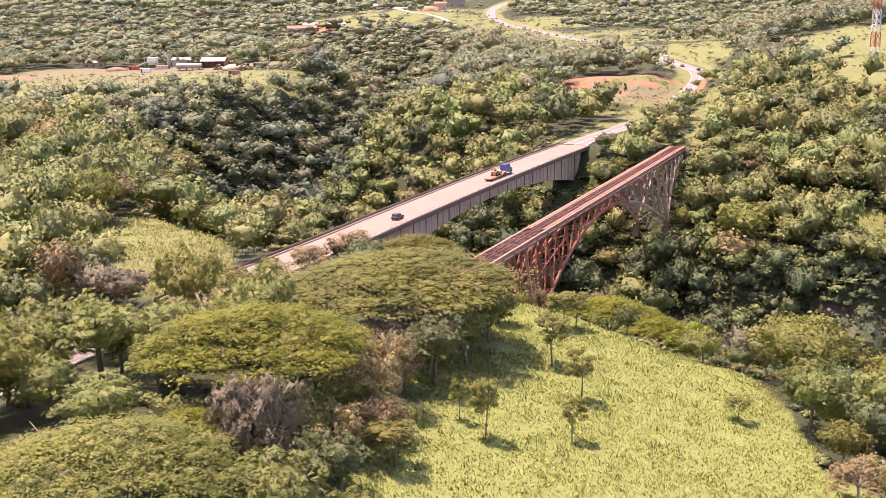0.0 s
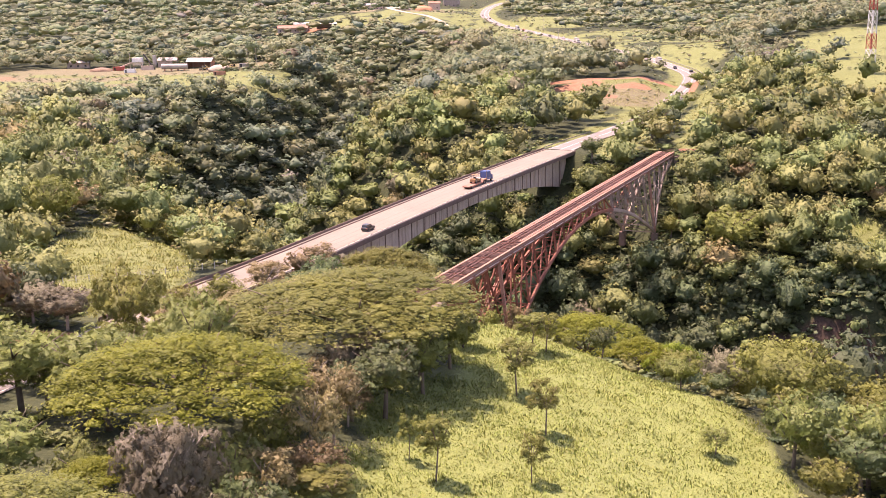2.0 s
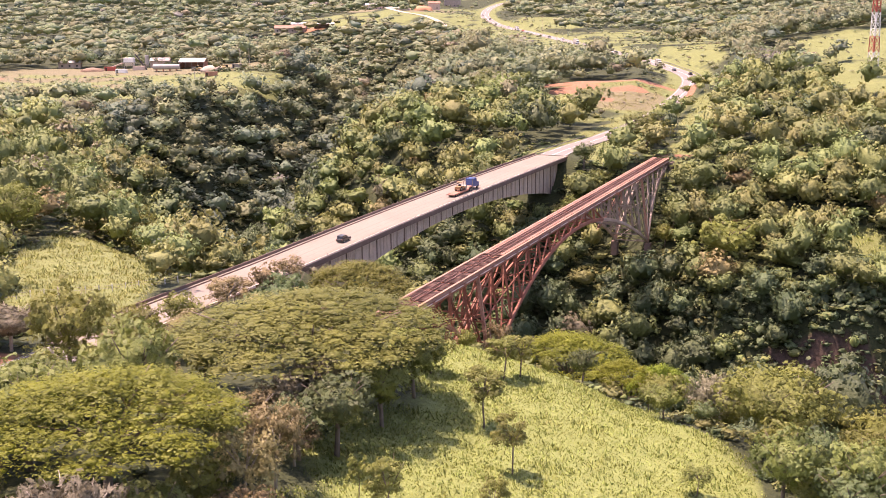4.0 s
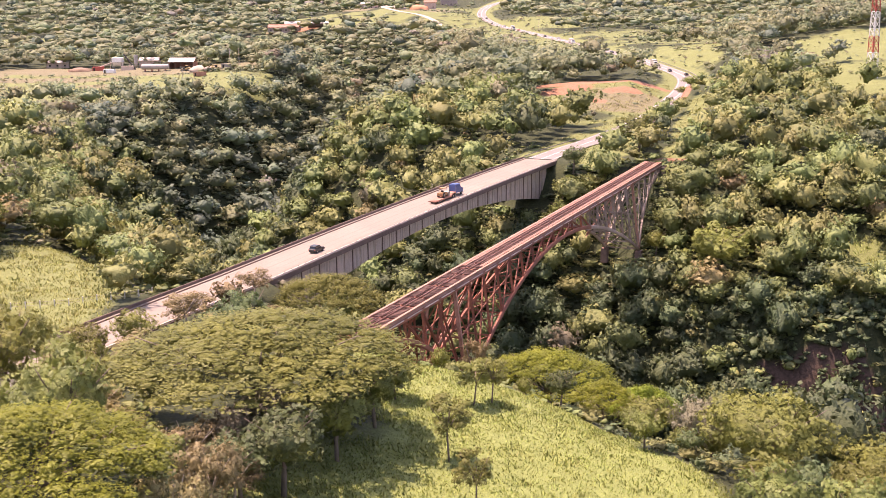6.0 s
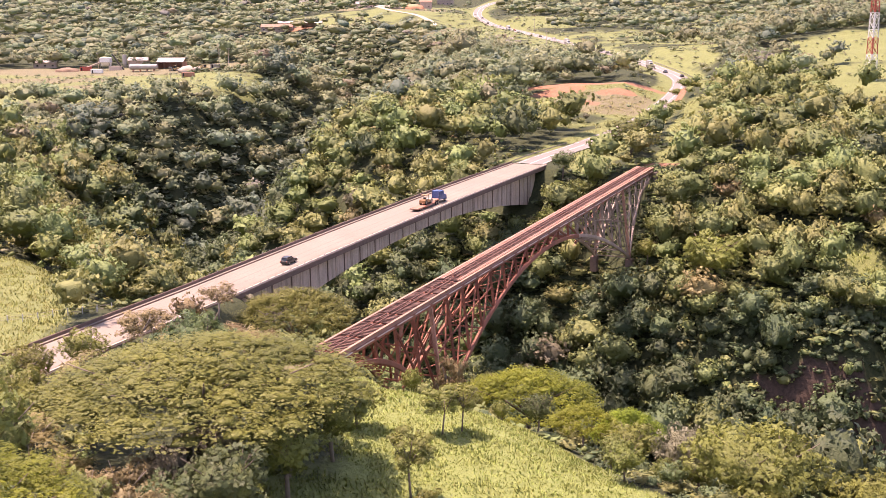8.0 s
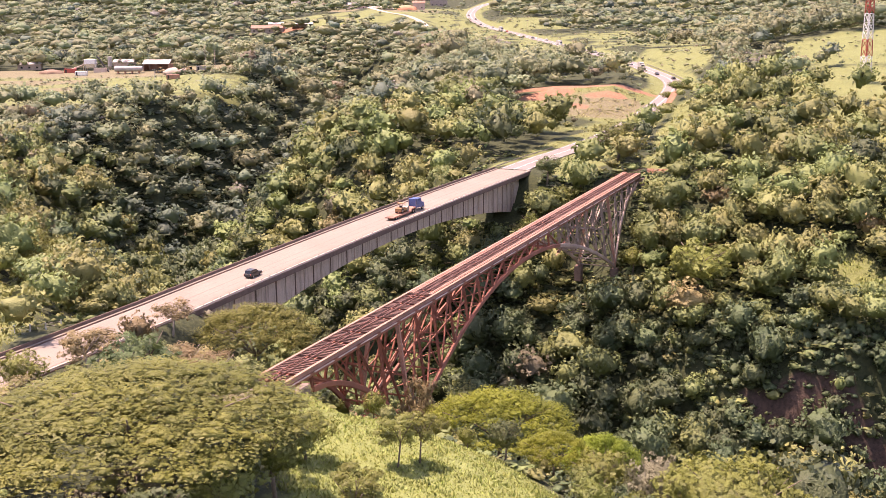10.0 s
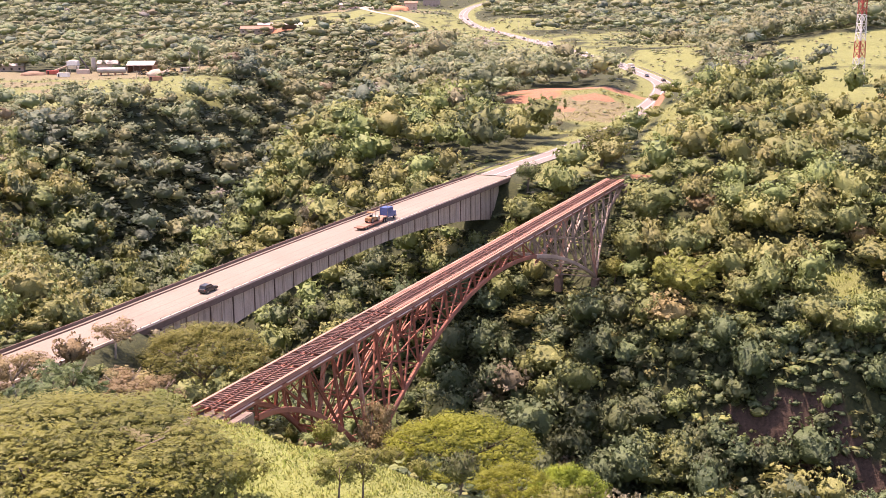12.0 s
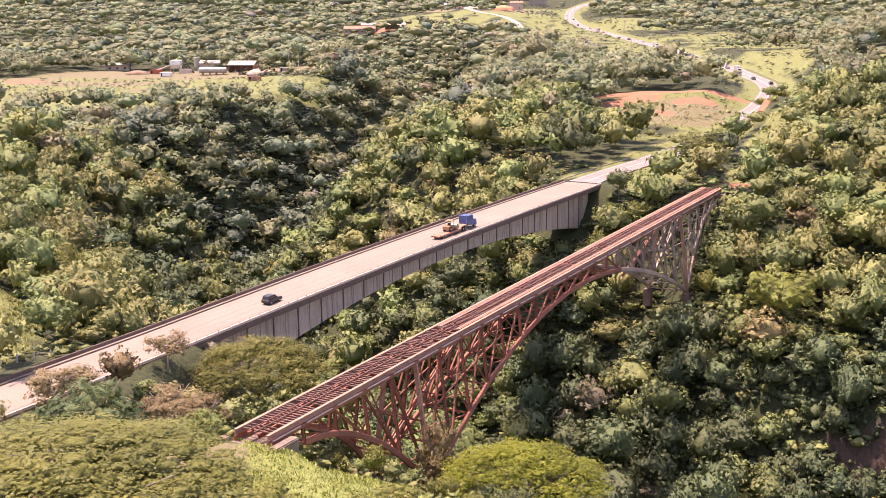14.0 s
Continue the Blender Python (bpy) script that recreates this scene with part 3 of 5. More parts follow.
def crown_arrays(rng, form, R, H, n_puffs, n_leaves, leaf, core=0.55, wild=0.45, detail=2):
    """The leaves of a crown round a thin core, as vertices, faces and normals."""
    if form == "billow":
        return billow_arrays(rng, R, H, n_puffs, n_leaves, leaf, detail)
    c, size = puffs(rng, form, R, H, n_puffs)
    weight = size[:, 0] ** 2
    pick = rng.choice(n_puffs, n_leaves, p=weight / weight.sum())
    way = rng.normal(size=(n_leaves, 3))
    way[:, 2] = np.where(rng.uniform(size=n_leaves) < 0.8, np.abs(way[:, 2]), way[:, 2])
    way /= np.linalg.norm(way, axis=1)[:, None]
    at = c[pick] + way * size[pick] * rng.uniform(0.78, 1.12, n_leaves)[:, None]
    flat = form == "umbrella"
    face = way * (0.3 if flat else 0.8) + np.array((0, 0, 1.0 if flat else 0.55)) + (0.5 if flat else 1.0) * rng.normal(scale=wild, size=(n_leaves, 3))
    v, f, face = leaves_at(rng, at, face, leaf, (0.4, 0.7))
    bent = np.repeat(way + np.array((0, 0, 0.35)) + 0.35 * face, 4, 0)
    cv = (c[:, None] + ICO_V[None] * size[:, None] * core * rng.uniform(0.85, 1.1, (n_puffs, len(ICO_V)))[..., None]).reshape(-1, 3)
    cf = (np.arange(n_puffs)[:, None, None] * len(ICO_V) + ICO_F[None]).reshape(-1, 3) + len(v)
    v, f = np.concatenate([v, cv]), np.concatenate([f, cf])
    bent = np.concatenate([bent, np.tile(ICO_V, (n_puffs, 1))])
    bent /= np.linalg.norm(bent, axis=1)[:, None]
    return v.astype(np.float32), f.astype(np.int32), bent.astype(np.float32)


def leafy(name, v, f, n, material):
    """A crown whose sprays shade with the round of their clump."""
    me = mesh_object(name, v, f, material, True)
    me.normals_split_custom_set_from_vertices(n)
    return me


class Kind:
    """A kind of tree at a unit size: some crowns and trunks to choose from."""

    def __init__(self, name, label, form, R, H, n_puffs, n_leaves, leaf, material, bark, seeds):
        self.name, self.label, self.R, self.H = name, label, R, H
        self.crowns, self.trunks = [], []
        for seed in seeds:
            rng = np.random.RandomState(seed)
            v, f, n = crown_arrays(rng, form, R, H, n_puffs, n_leaves, leaf)
            self.crowns.append(leafy("crown", v, f, n, material))
            self.trunks.append(trunk_mesh(rng, H, (0.016 * H if name == "sapling" else 0.022 * H + 0.015 * R), R, 6 if form == "umbrella" else 5, bark))

    def plant(self, rng, x, y, R, H, sink=0.0):
        k = rng.randint(len(self.crowns))
        tree = new(self.name)
        tree.location = (x, y, float(terrain(x, y)) - sink)
        tree.rotation_euler = (0, 0, rng.uniform(0, 6.28))
        tree.scale = (R / self.R, R / self.R, H / self.H)
        for name, me in (("trunk", self.trunks[k]), ("crown", self.crowns[k])):
            ob = new(name, me)
            ob.parent = tree
        return tagged(tree, self.label, "tree", "trees of the gorge")


# the trees of these stretches are planted one by one
TENDED = [(-5, 138, 17, 26, 0), (-28, 136, 26, 22, 0)]
YELLOW_UMBRELLA = Kind("umbrella_tree", "wide flat-topped tree with feathery yellow-green crown", "umbrella", 14, 15, 250, 20000, 0.205, NEAR_YELLOW, BARK, (1,))
GREEN_UMBRELLA = Kind("umbrella_tree", "wide umbrella-shaped tree with dull green feathery crown", "umbrella", 14, 15, 250, 20000, 0.205, foliage("dull_green_leaves", (0.25, 0.255, 0.055), (0.13, 0.145, 0.033), ragged=8.5), BARK, (2, 3))
ROUND_GREEN = Kind("broadleaf_tree", "bushy green broadleaf tree in full leaf", "billow", 5.5, 11, 24, 1650, 0.33, NEAR_GREEN, BARK, (11, 12, 13))
ROUND_DARK = Kind("broadleaf_tree", "dense dark green broadleaf tree", "billow", 5.5, 12, 24, 1650, 0.33, NEAR_DARK, BARK, (14, 15, 16))
ROUND_OLIVE = Kind("broadleaf_tree", "olive-green broadleaf tree with a rounded crown", "billow", 5.5, 10, 24, 1650, 0.33, NEAR_OLIVE, BARK, (17, 18))
ROUND_DRY = Kind("broadleaf_tree", "brownish half-dry broadleaf tree", "open", 5.5, 9, 34, 1700, 0.28, NEAR_DRY, PALE_BARK, (19, 20))
ROUND_GREY = Kind("broadleaf_tree", "grey-brown thinly leaved tree", "billow", 6, 10, 26, 2400, 0.30, NEAR_GREY, PALE_BARK, (21, 22))
OLIVE_DOME = Kind("broadleaf_tree", "broad olive-green tree with a billowing crown", "billow", 11, 14, 40, 7500, 0.32, NEAR_OLIVE, BARK, (26, 27))
SAPLING = Kind("sapling", "slender young tree with a thin open crown", "open", 2.9, 9, 30, 2100, 0.22, NEAR_OLIVE, BARK, (23, 24, 25))

_r = np.random.RandomState(77)
TAKEN = []


def hero(kind, x, y, R, H, sink=0.0):
    TAKEN.append((x, y, R))
    return kind.plant(_r, x, y, R, H, sink)


# umbrella trees on the near bank
hero(GREEN_UMBRELLA, -32, 108, 14, 14.5)
hero(YELLOW_UMBRELLA, -23.5, 151, 16.5, 16)
hero(GREEN_UMBRELLA, -5, 195, 21.5, 16)
hero(GREEN_UMBRELLA, -3, 276, 13, 19)
hero(GREEN_UMBRELLA, -2, 199, 9, 13)
hero(YELLOW_UMBRELLA, 42, 262, 14, 17)
hero(YELLOW_UMBRELLA, 58, 246, 7, 15)
hero(OLIVE_DOME, 68, 202, 11, 14)
hero(OLIVE_DOME, 84, 198, 9.5, 12)
hero(YELLOW_UMBRELLA, 49, 237, 6, 10)
# single trees round the meadow
hero(ROUND_GREY, -19.5, 126, 6.8, 17)
hero(ROUND_GREEN, -19, 119, 5.5, 9)
hero(ROUND_GREEN, -41, 138, 7, 10)
hero(ROUND_DRY, -56, 193, 5.5, 9)
hero(ROUND_GREEN, -65, 188, 6, 10)
hero(ROUND_DRY, -8, 152, 4.5, 11.5)
hero(ROUND_DRY, -6, 161, 4.8, 12)
hero(ROUND_DARK, -4, 170, 5, 9)
hero(ROUND_GREY, -5, 177, 5, 10)
hero(ROUND_GREY, -67, 227, 7, 9)
hero(ROUND_GREY, -96, 287, 7, 9)
hero(OLIVE_DOME, -92, 318, 9.5, 16)
hero(OLIVE_DOME, -61, 337, 9, 12)
hero(OLIVE_DOME, -74, 356, 10, 14)
hero(OLIVE_DOME, -44, 334, 8, 10)
hero(OLIVE_DOME, -55, 353, 9, 12)
hero(ROUND_GREY, 61.5, 220, 5, 12)
hero(ROUND_OLIVE, 66, 180, 5, 7)
hero(ROUND_GREEN, 76, 172, 5, 8)
hero(ROUND_DRY, 60, 152, 5.5, 6.5)
hero(ROUND_DRY, 66, 160, 4, 6)
hero(ROUND_OLIVE, 106, 388, 12, 17)
hero(ROUND_GREEN, 97, 481, 11, 15)
hero(ROUND_DARK, 69, 449, 5.4, 10)
hero(ROUND_GREEN, 65, 441, 5.0, 9.5)
hero(ROUND_GREEN, 74, 441, 4.8, 8)
hero(ROUND_OLIVE, 80, 448, 4.2, 6)
hero(ROUND_GREEN, 63, 431, 5.2, 10)
hero(ROUND_OLIVE, 72, 432, 4.6, 8)
hero(ROUND_GREEN, 55, 426, 4.4, 9)
hero(ROUND_DARK, 53, 419, 4.2, 9)
hero(ROUND_OLIVE, -58, 160, 6.5, 10)
hero(ROUND_GREEN, -52, 150, 6, 9)
hero(ROUND_GREEN, -64, 168, 6, 10)
hero(ROUND_OLIVE, 118, 552, 4.5, 7)
hero(ROUND_OLIVE, 139, 598, 4.5, 5)
hero(ROUND_GREEN, 144, 606, 5, 6)
hero(ROUND_OLIVE, 150, 618, 5, 6)
hero(ROUND_GREEN, 154, 632, 5.5, 6)
hero(ROUND_GREEN, -1.5, 230, 5.5, 8)
hero(ROUND_DRY, -12, 258, 5, 6)
hero(ROUND_DRY, -25.5, 246, 5, 8)
hero(ROUND_OLIVE, -38, 226, 5, 8)
hero(ROUND_DRY, 27, 272, 4.2, 13)
hero(ROUND_DARK, 0.5, 173, 6.5, 12.5)
hero(ROUND_GREEN, 6, 187, 6, 12)
hero(ROUND_GREEN, 10.5, 199, 5.5, 11)
hero(ROUND_OLIVE, 13, 211, 4.5, 7)
hero(ROUND_GREY, -3, 184, 5, 11)
# slender young trees on the meadow
hero(SAPLING, 7.5, 156.8, 2.9, 10)
hero(SAPLING, 20.5, 160.5, 2.2, 7.5)
hero(SAPLING, 21, 192, 3.6, 10)
hero(SAPLING, 24, 177, 2.8, 9)
hero(SAPLING, 50, 180, 2.4, 5)
hero(SAPLING, -5, 141, 4.2, 6.5)
hero(SAPLING, 25, 213, 3.2, 8)
hero(SAPLING, 28, 216, 3.0, 8)
hero(SAPLING, 4, 162, 1.6, 7)
hero(ROUND_OLIVE, 91, 408, 4.5, 8)
hero(ROUND_GREEN, 95, 415, 5, 9)
hero(ROUND_GREEN, 86, 401, 4, 6)
hero(ROUND_DRY, 27, 272, 4.2, 17)
hero(ROUND_OLIVE, 55.5, 231, 5.5, 9)
hero(ROUND_OLIVE, 66, 226, 6, 11)
hero(OLIVE_DOME, 78, 187, 8, 11)
hero(ROUND_OLIVE, 66, 192, 6, 9)
hero(ROUND_OLIVE, 88, 214, 8, 13)
hero(ROUND_DRY, -17.5, 271.5, 4.5, 7)
hero(ROUND_DRY, -26, 252, 5, 6)
hero(ROUND_OLIVE, -33, 236, 4.8, 7.5)
hero(ROUND_GREEN, -42, 222, 5, 7.5)
hero(ROUND_DRY, -11, 250, 4.6, 7)
hero(ROUND_DRY, -17, 241, 5.2, 7.5)
hero(ROUND_OLIVE, -23, 232, 5, 7)
hero(ROUND_DRY, -8, 242, 4.2, 6)
hero(ROUND_DRY, -29, 223, 5, 7.5)
hero(ROUND_GREEN, -14, 229, 5, 6.5)
hero(ROUND_DRY, -5, 252, 4.2, 7)
hero(ROUND_GREY, -20, 222, 5, 6.5)

hero(ROUND_DRY, -28, 194, 5, 7)
hero(ROUND_DRY, -20, 182, 5, 7.5)
hero(ROUND_DRY, -11, 174, 5, 8)
hero(ROUND_DRY, -4.5, 168, 4, 7)
hero(ROUND_DRY, -37, 215, 5.5, 7)
hero(ROUND_OLIVE, -36, 200, 6, 8)
hero(YELLOW_UMBRELLA, -28, 130, 6, 9)
hero(ROUND_OLIVE, -54, 191, 6, 10)
hero(ROUND_GREY, -60, 224, 7, 9)
hero(ROUND_OLIVE, -77, 234, 7, 9)
hero(ROUND_GREEN, -38, 123, 5, 8)
hero(ROUND_DRY, -12, 139, 4, 8)
hero(ROUND_DARK, -11, 131, 4.5, 8)
hero(ROUND_OLIVE, -9, 121, 4, 6)
hero(ROUND_DARK, -15, 134, 5, 9, 2)
hero(ROUND_GREY, -19, 130, 5, 9, 2)
hero(ROUND_GREEN, -33, 126, 5, 8, 1.5)
hero(ROUND_DRY, -7, 148, 4.5, 8, 1.5)
hero(ROUND_DARK, 5, 193, 6, 13, 2)
hero(ROUND_DARK, -12, 163, 4.5, 8, 1.5)
hero(ROUND_GREEN, -16, 141, 5.5, 10, 2)
hero(ROUND_GREEN, -31, 138, 6, 10, 2)
hero(ROUND_DARK, -24, 129, 5, 8, 2)
hero(ROUND_OLIVE, -13, 152, 5, 9, 1.5)


# ---- the woods ----
def open_land(x, y, room=0.0):
    """True where no tree stands: meadows, roads, the bridges' ends, under low decks."""
    m = np.maximum.reduce([cover(p, x, y) for p in (DRY, SOILS)] + [meadow_cover(x, y)]) > 0.5
    s, o = along(ROAD_WAY, ROAD_AT, x, y)
    spans = (s > 6) & (s < 182)
    m |= (near_line(ROAD_LINE, x, y)[0] < np.where(y > 450, 11, 9) + room) & ~spans
    m |= (near_line(TRACK_LINE, x, y)[0] < 6 + room) | (cover(TENDED, x, y) > 0.5)
    return m


def clear_top(x, y, z, top, R):
    """False where a crown would touch a bridge."""
    ok = np.ones(np.shape(x), bool)
    for way, at, half, length, low in ((RAIL_WAY, RAIL_AT, 3.5, 232, -2), (ROAD_WAY, ROAD_AT, 7.0, 196, -2)):
        s, o = along(way, at, x, y)
        mid = 114.6 if way is RAIL_WAY else 93
        k = 0.0034 if way is RAIL_WAY else 0.00104
        under = -5 - k * (s - mid) ** 2
        inside = (np.abs(o) < half + R) & (s > -8 - R) & (s < length + R)
        ok &= ~(inside & (top > under - 1))
    return ok


def scatter(y0, y1, step, seed):
    rng = np.random.RandomState(seed)
    ys = np.arange(y0, y1, step)
    X, Y = np.meshgrid(np.arange(-0.44 * y1 - 60, 0.5 * y1 + 80, step), ys)
    x = (X + rng.uniform(-0.42, 0.42, X.shape) * step).ravel()
    y = (Y + rng.uniform(-0.42, 0.42, X.shape) * step).ravel()
    seen = (x > -0.40 * y - 24) & (x < 0.395 * y + 32) & ~open_land(x, y)
    x, y = x[seen], y[seen]
    thin = (cover(SCRUB, x, y) > 0.5) & (rng.uniform(size=len(x)) < 0.25)
    x, y = x[~thin], y[~thin]
    for cx, cy, R in TAKEN:
        far = np.hypot(x - cx, y - cy) > 0.8 * R
        x, y = x[far], y[far]
    return rng, x, y


def low_scrub_and_view(x, y, R, H, rng):
    """Bushes in place of trees on scrub, and where trees block the camera's view."""
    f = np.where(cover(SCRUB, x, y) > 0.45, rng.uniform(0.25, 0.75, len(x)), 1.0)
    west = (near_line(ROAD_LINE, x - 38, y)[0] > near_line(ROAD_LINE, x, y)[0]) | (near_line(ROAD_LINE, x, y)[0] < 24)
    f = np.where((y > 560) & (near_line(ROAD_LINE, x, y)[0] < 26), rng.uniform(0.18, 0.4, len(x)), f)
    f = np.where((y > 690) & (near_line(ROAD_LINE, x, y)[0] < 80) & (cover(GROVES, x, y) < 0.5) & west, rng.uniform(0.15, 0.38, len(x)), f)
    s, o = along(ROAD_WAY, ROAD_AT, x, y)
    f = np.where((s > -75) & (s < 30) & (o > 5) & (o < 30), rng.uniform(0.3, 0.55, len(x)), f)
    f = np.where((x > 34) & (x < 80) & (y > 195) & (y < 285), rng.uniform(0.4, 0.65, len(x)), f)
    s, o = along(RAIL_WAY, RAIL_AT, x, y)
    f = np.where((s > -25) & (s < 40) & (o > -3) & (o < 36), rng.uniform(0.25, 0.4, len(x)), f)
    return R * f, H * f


def sort_of(x, y, rng):
    """Which kind grows where: 0 yellow, 1 green, 2 dark, 3 olive, 4 dry, 5 grey."""
    low = terrain(x, y)
    damp = 0.5 + 0.5 * ripple(x, y, 70) + rng.uniform(-0.35, 0.35, len(x))
    k = np.where(damp > 0.85, 2, np.where(damp > 0.40, 1, 3))
    # More dark leaves deep down: the gorge's shade is put into leaf colour.
    k = np.where(rng.uniform(size=len(x)) < np.clip((-25 - low) / 22, 0, np.where(x > 40, 0.85, 0.5)), 2, k)
    u = rng.uniform(size=len(x))
    bank = (x > 32) & (y < 262)
    k = np.where(bank & (u > 0.72), 3, np.where(bank & (u < 0.3), 2, k))
    k = np.where(u < 0.009, 4, np.where(u < 0.018, 5, k))
    return k


KINDS = {1: ROUND_GREEN, 2: ROUND_DARK, 3: ROUND_OLIVE, 4: ROUND_DRY, 5: ROUND_GREY}
LEAVES = {1: GREEN_LEAF, 2: DARK_LEAF, 3: OLIVE_LEAF, 4: DRY_LEAF, 5: GREY_LEAF}

rng, tx, ty = scatter(104, 600, 9.4, 31)
tk = sort_of(tx, ty, rng)
tR = 4.4 + 5.2 * rng.uniform(0, 1, len(tx)) ** 1.6
tH = tR * rng.uniform(1.5, 2.5, len(tx))
tR, tH = low_scrub_and_view(tx, ty, tR, tH, rng)
tz = terrain(tx, ty)
ok = clear_top(tx, ty, tz, tz + tH, tR)
small = ~ok & clear_top(tx, ty, tz, tz + 0.45 * tH, 0.6 * tR)
tR, tH = np.where(small, 0.6 * tR, tR), np.where(small, 0.45 * tH, tH)
keep = ok | small
tx, ty, tz, tk, tR, tH = (a[keep] for a in (tx, ty, tz, tk, tR, tH))
rng2, gx, gy = scatter(240, 640, 8.4, 35)
gz = terrain(gx, gy)
deep = (gz < -7) & (cover(ROCKS, gx, gy) < 0.55) & ((gx > 30) & (gy < 460) | (rng2.uniform(size=len(gx)) < 0.6))
gx, gy, gz = gx[deep], gy[deep], gz[deep]
gR = 3.6 + 4.0 * rng2.uniform(0, 1, len(gx)) ** 1.6
gH = gR * rng2.uniform(1.9, 3.0, len(gx))
gR, gH = low_scrub_and_view(gx, gy, gR, gH, rng2)
fine = clear_top(gx, gy, gz, gz + gH, gR)
gx, gy, gz, gR, gH = (a[fine] for a in (gx, gy, gz, gR, gH))
tx, ty, tz, tk, tR, tH = (np.concatenate(p) for p in ((tx, gx), (ty, gy), (tz, gz), (tk, sort_of(gx, gy, rng2)), (tR, gR), (tH, gH)))
order = np.argsort(np.hypot(tx - 5, ty - 165))
single = order[:80]
for n in single:
    KINDS[tk[n]].plant(rng, tx[n], ty[n], tR[n], tH[n])


HAZY_LEAVES = {1: HAZY_GREEN, 2: HAZY_DARK, 3: HAZY_OLIVE, 4: HAZY_DRY, 5: HAZY_GREY}


def wood(name, label, places, protos_by_kind, leaves=LEAVES):
    """Many trees of one kind of leaf as one mesh a kind."""
    x, y, z, k, R, H, rng = places
    for kind, protos in protos_by_kind.items():
        vs, fs, ns, tints, base = [], [], [], [], 0
        mine = np.nonzero(k == kind)[0]
        which = rng.randint(len(protos), size=len(mine))
        for p, (v, f, nn) in enumerate(protos):
            m = mine[which == p]
            if not len(m):
                continue
            a = rng.uniform(0, 6.28, len(m))
            c, s = np.cos(a)[:, None], np.sin(a)[:, None]
            vx = x[m, None] + R[m, None] * (v[None, :, 0] * c - v[None, :, 1] * s)
            vy = y[m, None] + R[m, None] * (v[None, :, 0] * s + v[None, :, 1] * c)
            vz = z[m, None] + H[m, None] * v[None, :, 2]
            ns.append(np.stack([nn[None, :, 0] * c - nn[None, :, 1] * s, nn[None, :, 0] * s + nn[None, :, 1] * c, np.repeat(nn[None, :, 2], len(m), 0)], -1).reshape(-1, 3))
            vs.append(np.stack([vx, vy, vz], -1).reshape(-1, 3))
            fs.append((f[None] + (np.arange(len(m)) * len(v))[:, None, None]).reshape(-1, 3) + base)
            tints.append(np.repeat(rng.uniform(0, 1, len(m)), len(v)))
            base += len(m) * len(v)
        if vs:
            me = leafy(name, np.concatenate(vs), np.concatenate(fs), np.concatenate(ns), leaves[kind])
            me.attributes.new("tint", "FLOAT", "POINT").data.foreach_set("value", np.concatenate(tints).astype(np.float32))
            tagged(new(name, me), label[kind], "woodland", kind="stuff")


def unit_protos(seed, count, lobes, n_leaves, leaf, detail):
    """Crowns of a tree 1 m wide to each side and 1 m high; the leaf is as long as on a tree of 5 m."""
    out = []
    for k in range(count):
        v, f, n = billow_arrays(np.random.RandomState(seed + k), 5.0, 10.0, lobes, n_leaves, leaf, detail)
        out.append((v / np.array((5.0, 5.0, 10.0), np.float32), f, n))
    return out


def undergrowth(box_, n, seed, size=1.0, leaves=LEAVES, dense=False):
    """Bushes and creepers that cover the steep ground between the trees."""
    rng = np.random.RandomState(seed)
    x, y = rng.uniform(box_[0], box_[1], n), rng.uniform(box_[2], box_[3], n)
    m = (x > -0.40 * y - 24) & (x < 0.395 * y + 32) & ~open_land(x, y) & (cover(ROCKS, x, y) < rng.uniform(0.5, 1.6, n))
    x, y = x[m], y[m]
    z = terrain(x, y)
    R, H = size * rng.uniform(1.8, 3.6, len(x)), size * rng.uniform(1.8, 4.4, len(x))
    m = clear_top(x, y, z, z + H, 0.0 * R)
    x, y, z, R, H = (a[m] for a in (x, y, z, R, H))
    k = sort_of(x, y, rng)
    wood("undergrowth", {n: "dense bushes and creepers on the steep slope" for n in LEAVES}, (x, y, z - 0.3 * H, k, R, H, rng),
         {k: unit_protos(430 + 10 * k, 4, 12, 150, 0.5, 1) if dense else unit_protos(400 + 10 * k, 4, 6, 12, 1.1, 0) for k in LEAVES}, leaves)


WOOD_LABEL = {1: "mixed green woodland on the gorge slopes", 2: "dense dark green woodland, more in the gorge for its shade", 3: "olive-green woodland on the hillsides",
              4: "scattered brownish half-dry trees in the woods", 5: "scattered grey-brown trees in the woods"}
rest = order[80:]
# three sizes of tree, so that leaves stay of one size: lobes, leaves and the leaf's length on a tree of 5 m
for fits, lobes, leaf_count, leaf_size in ((lambda y, R: (y < 440) & (R > 6), 26, 600, 0.31), (lambda y, R: (y < 440) & (R <= 6), 18, 400, 0.40), (lambda y, R: y >= 440, 20, 230, 0.46)):
    some = rest[fits(ty[rest], tR[rest])]
    wood("woodland", WOOD_LABEL, tuple(a[some] for a in (tx, ty, tz, tk, tR, tH)) + (rng,), {k: unit_protos(100 + 10 * k, 6, lobes, leaf_count, leaf_size, 2) for k in LEAVES})
undergrowth((-150, 230, 225, 500), 6600, 61)
undergrowth((40, 200, 270, 420), 1800, 57, 1.1)
undergrowth((-115, -20, 100, 240), 420, 58, 0.8, dense=True)
undergrowth((45, 110, 140, 235), 320, 59, 0.85, dense=True)
undergrowth((15, 115, 385, 460), 1500, 60, 0.8)
undergrowth((-150, 40, 500, 640), 1900, 62)
undergrowth((-170, 60, 600, 900), 5200, 63, 1.5, HAZY_LEAVES)
undergrowth((-190, 40, 880, 1180), 1800, 64, 2.2, HAZY_LEAVES)


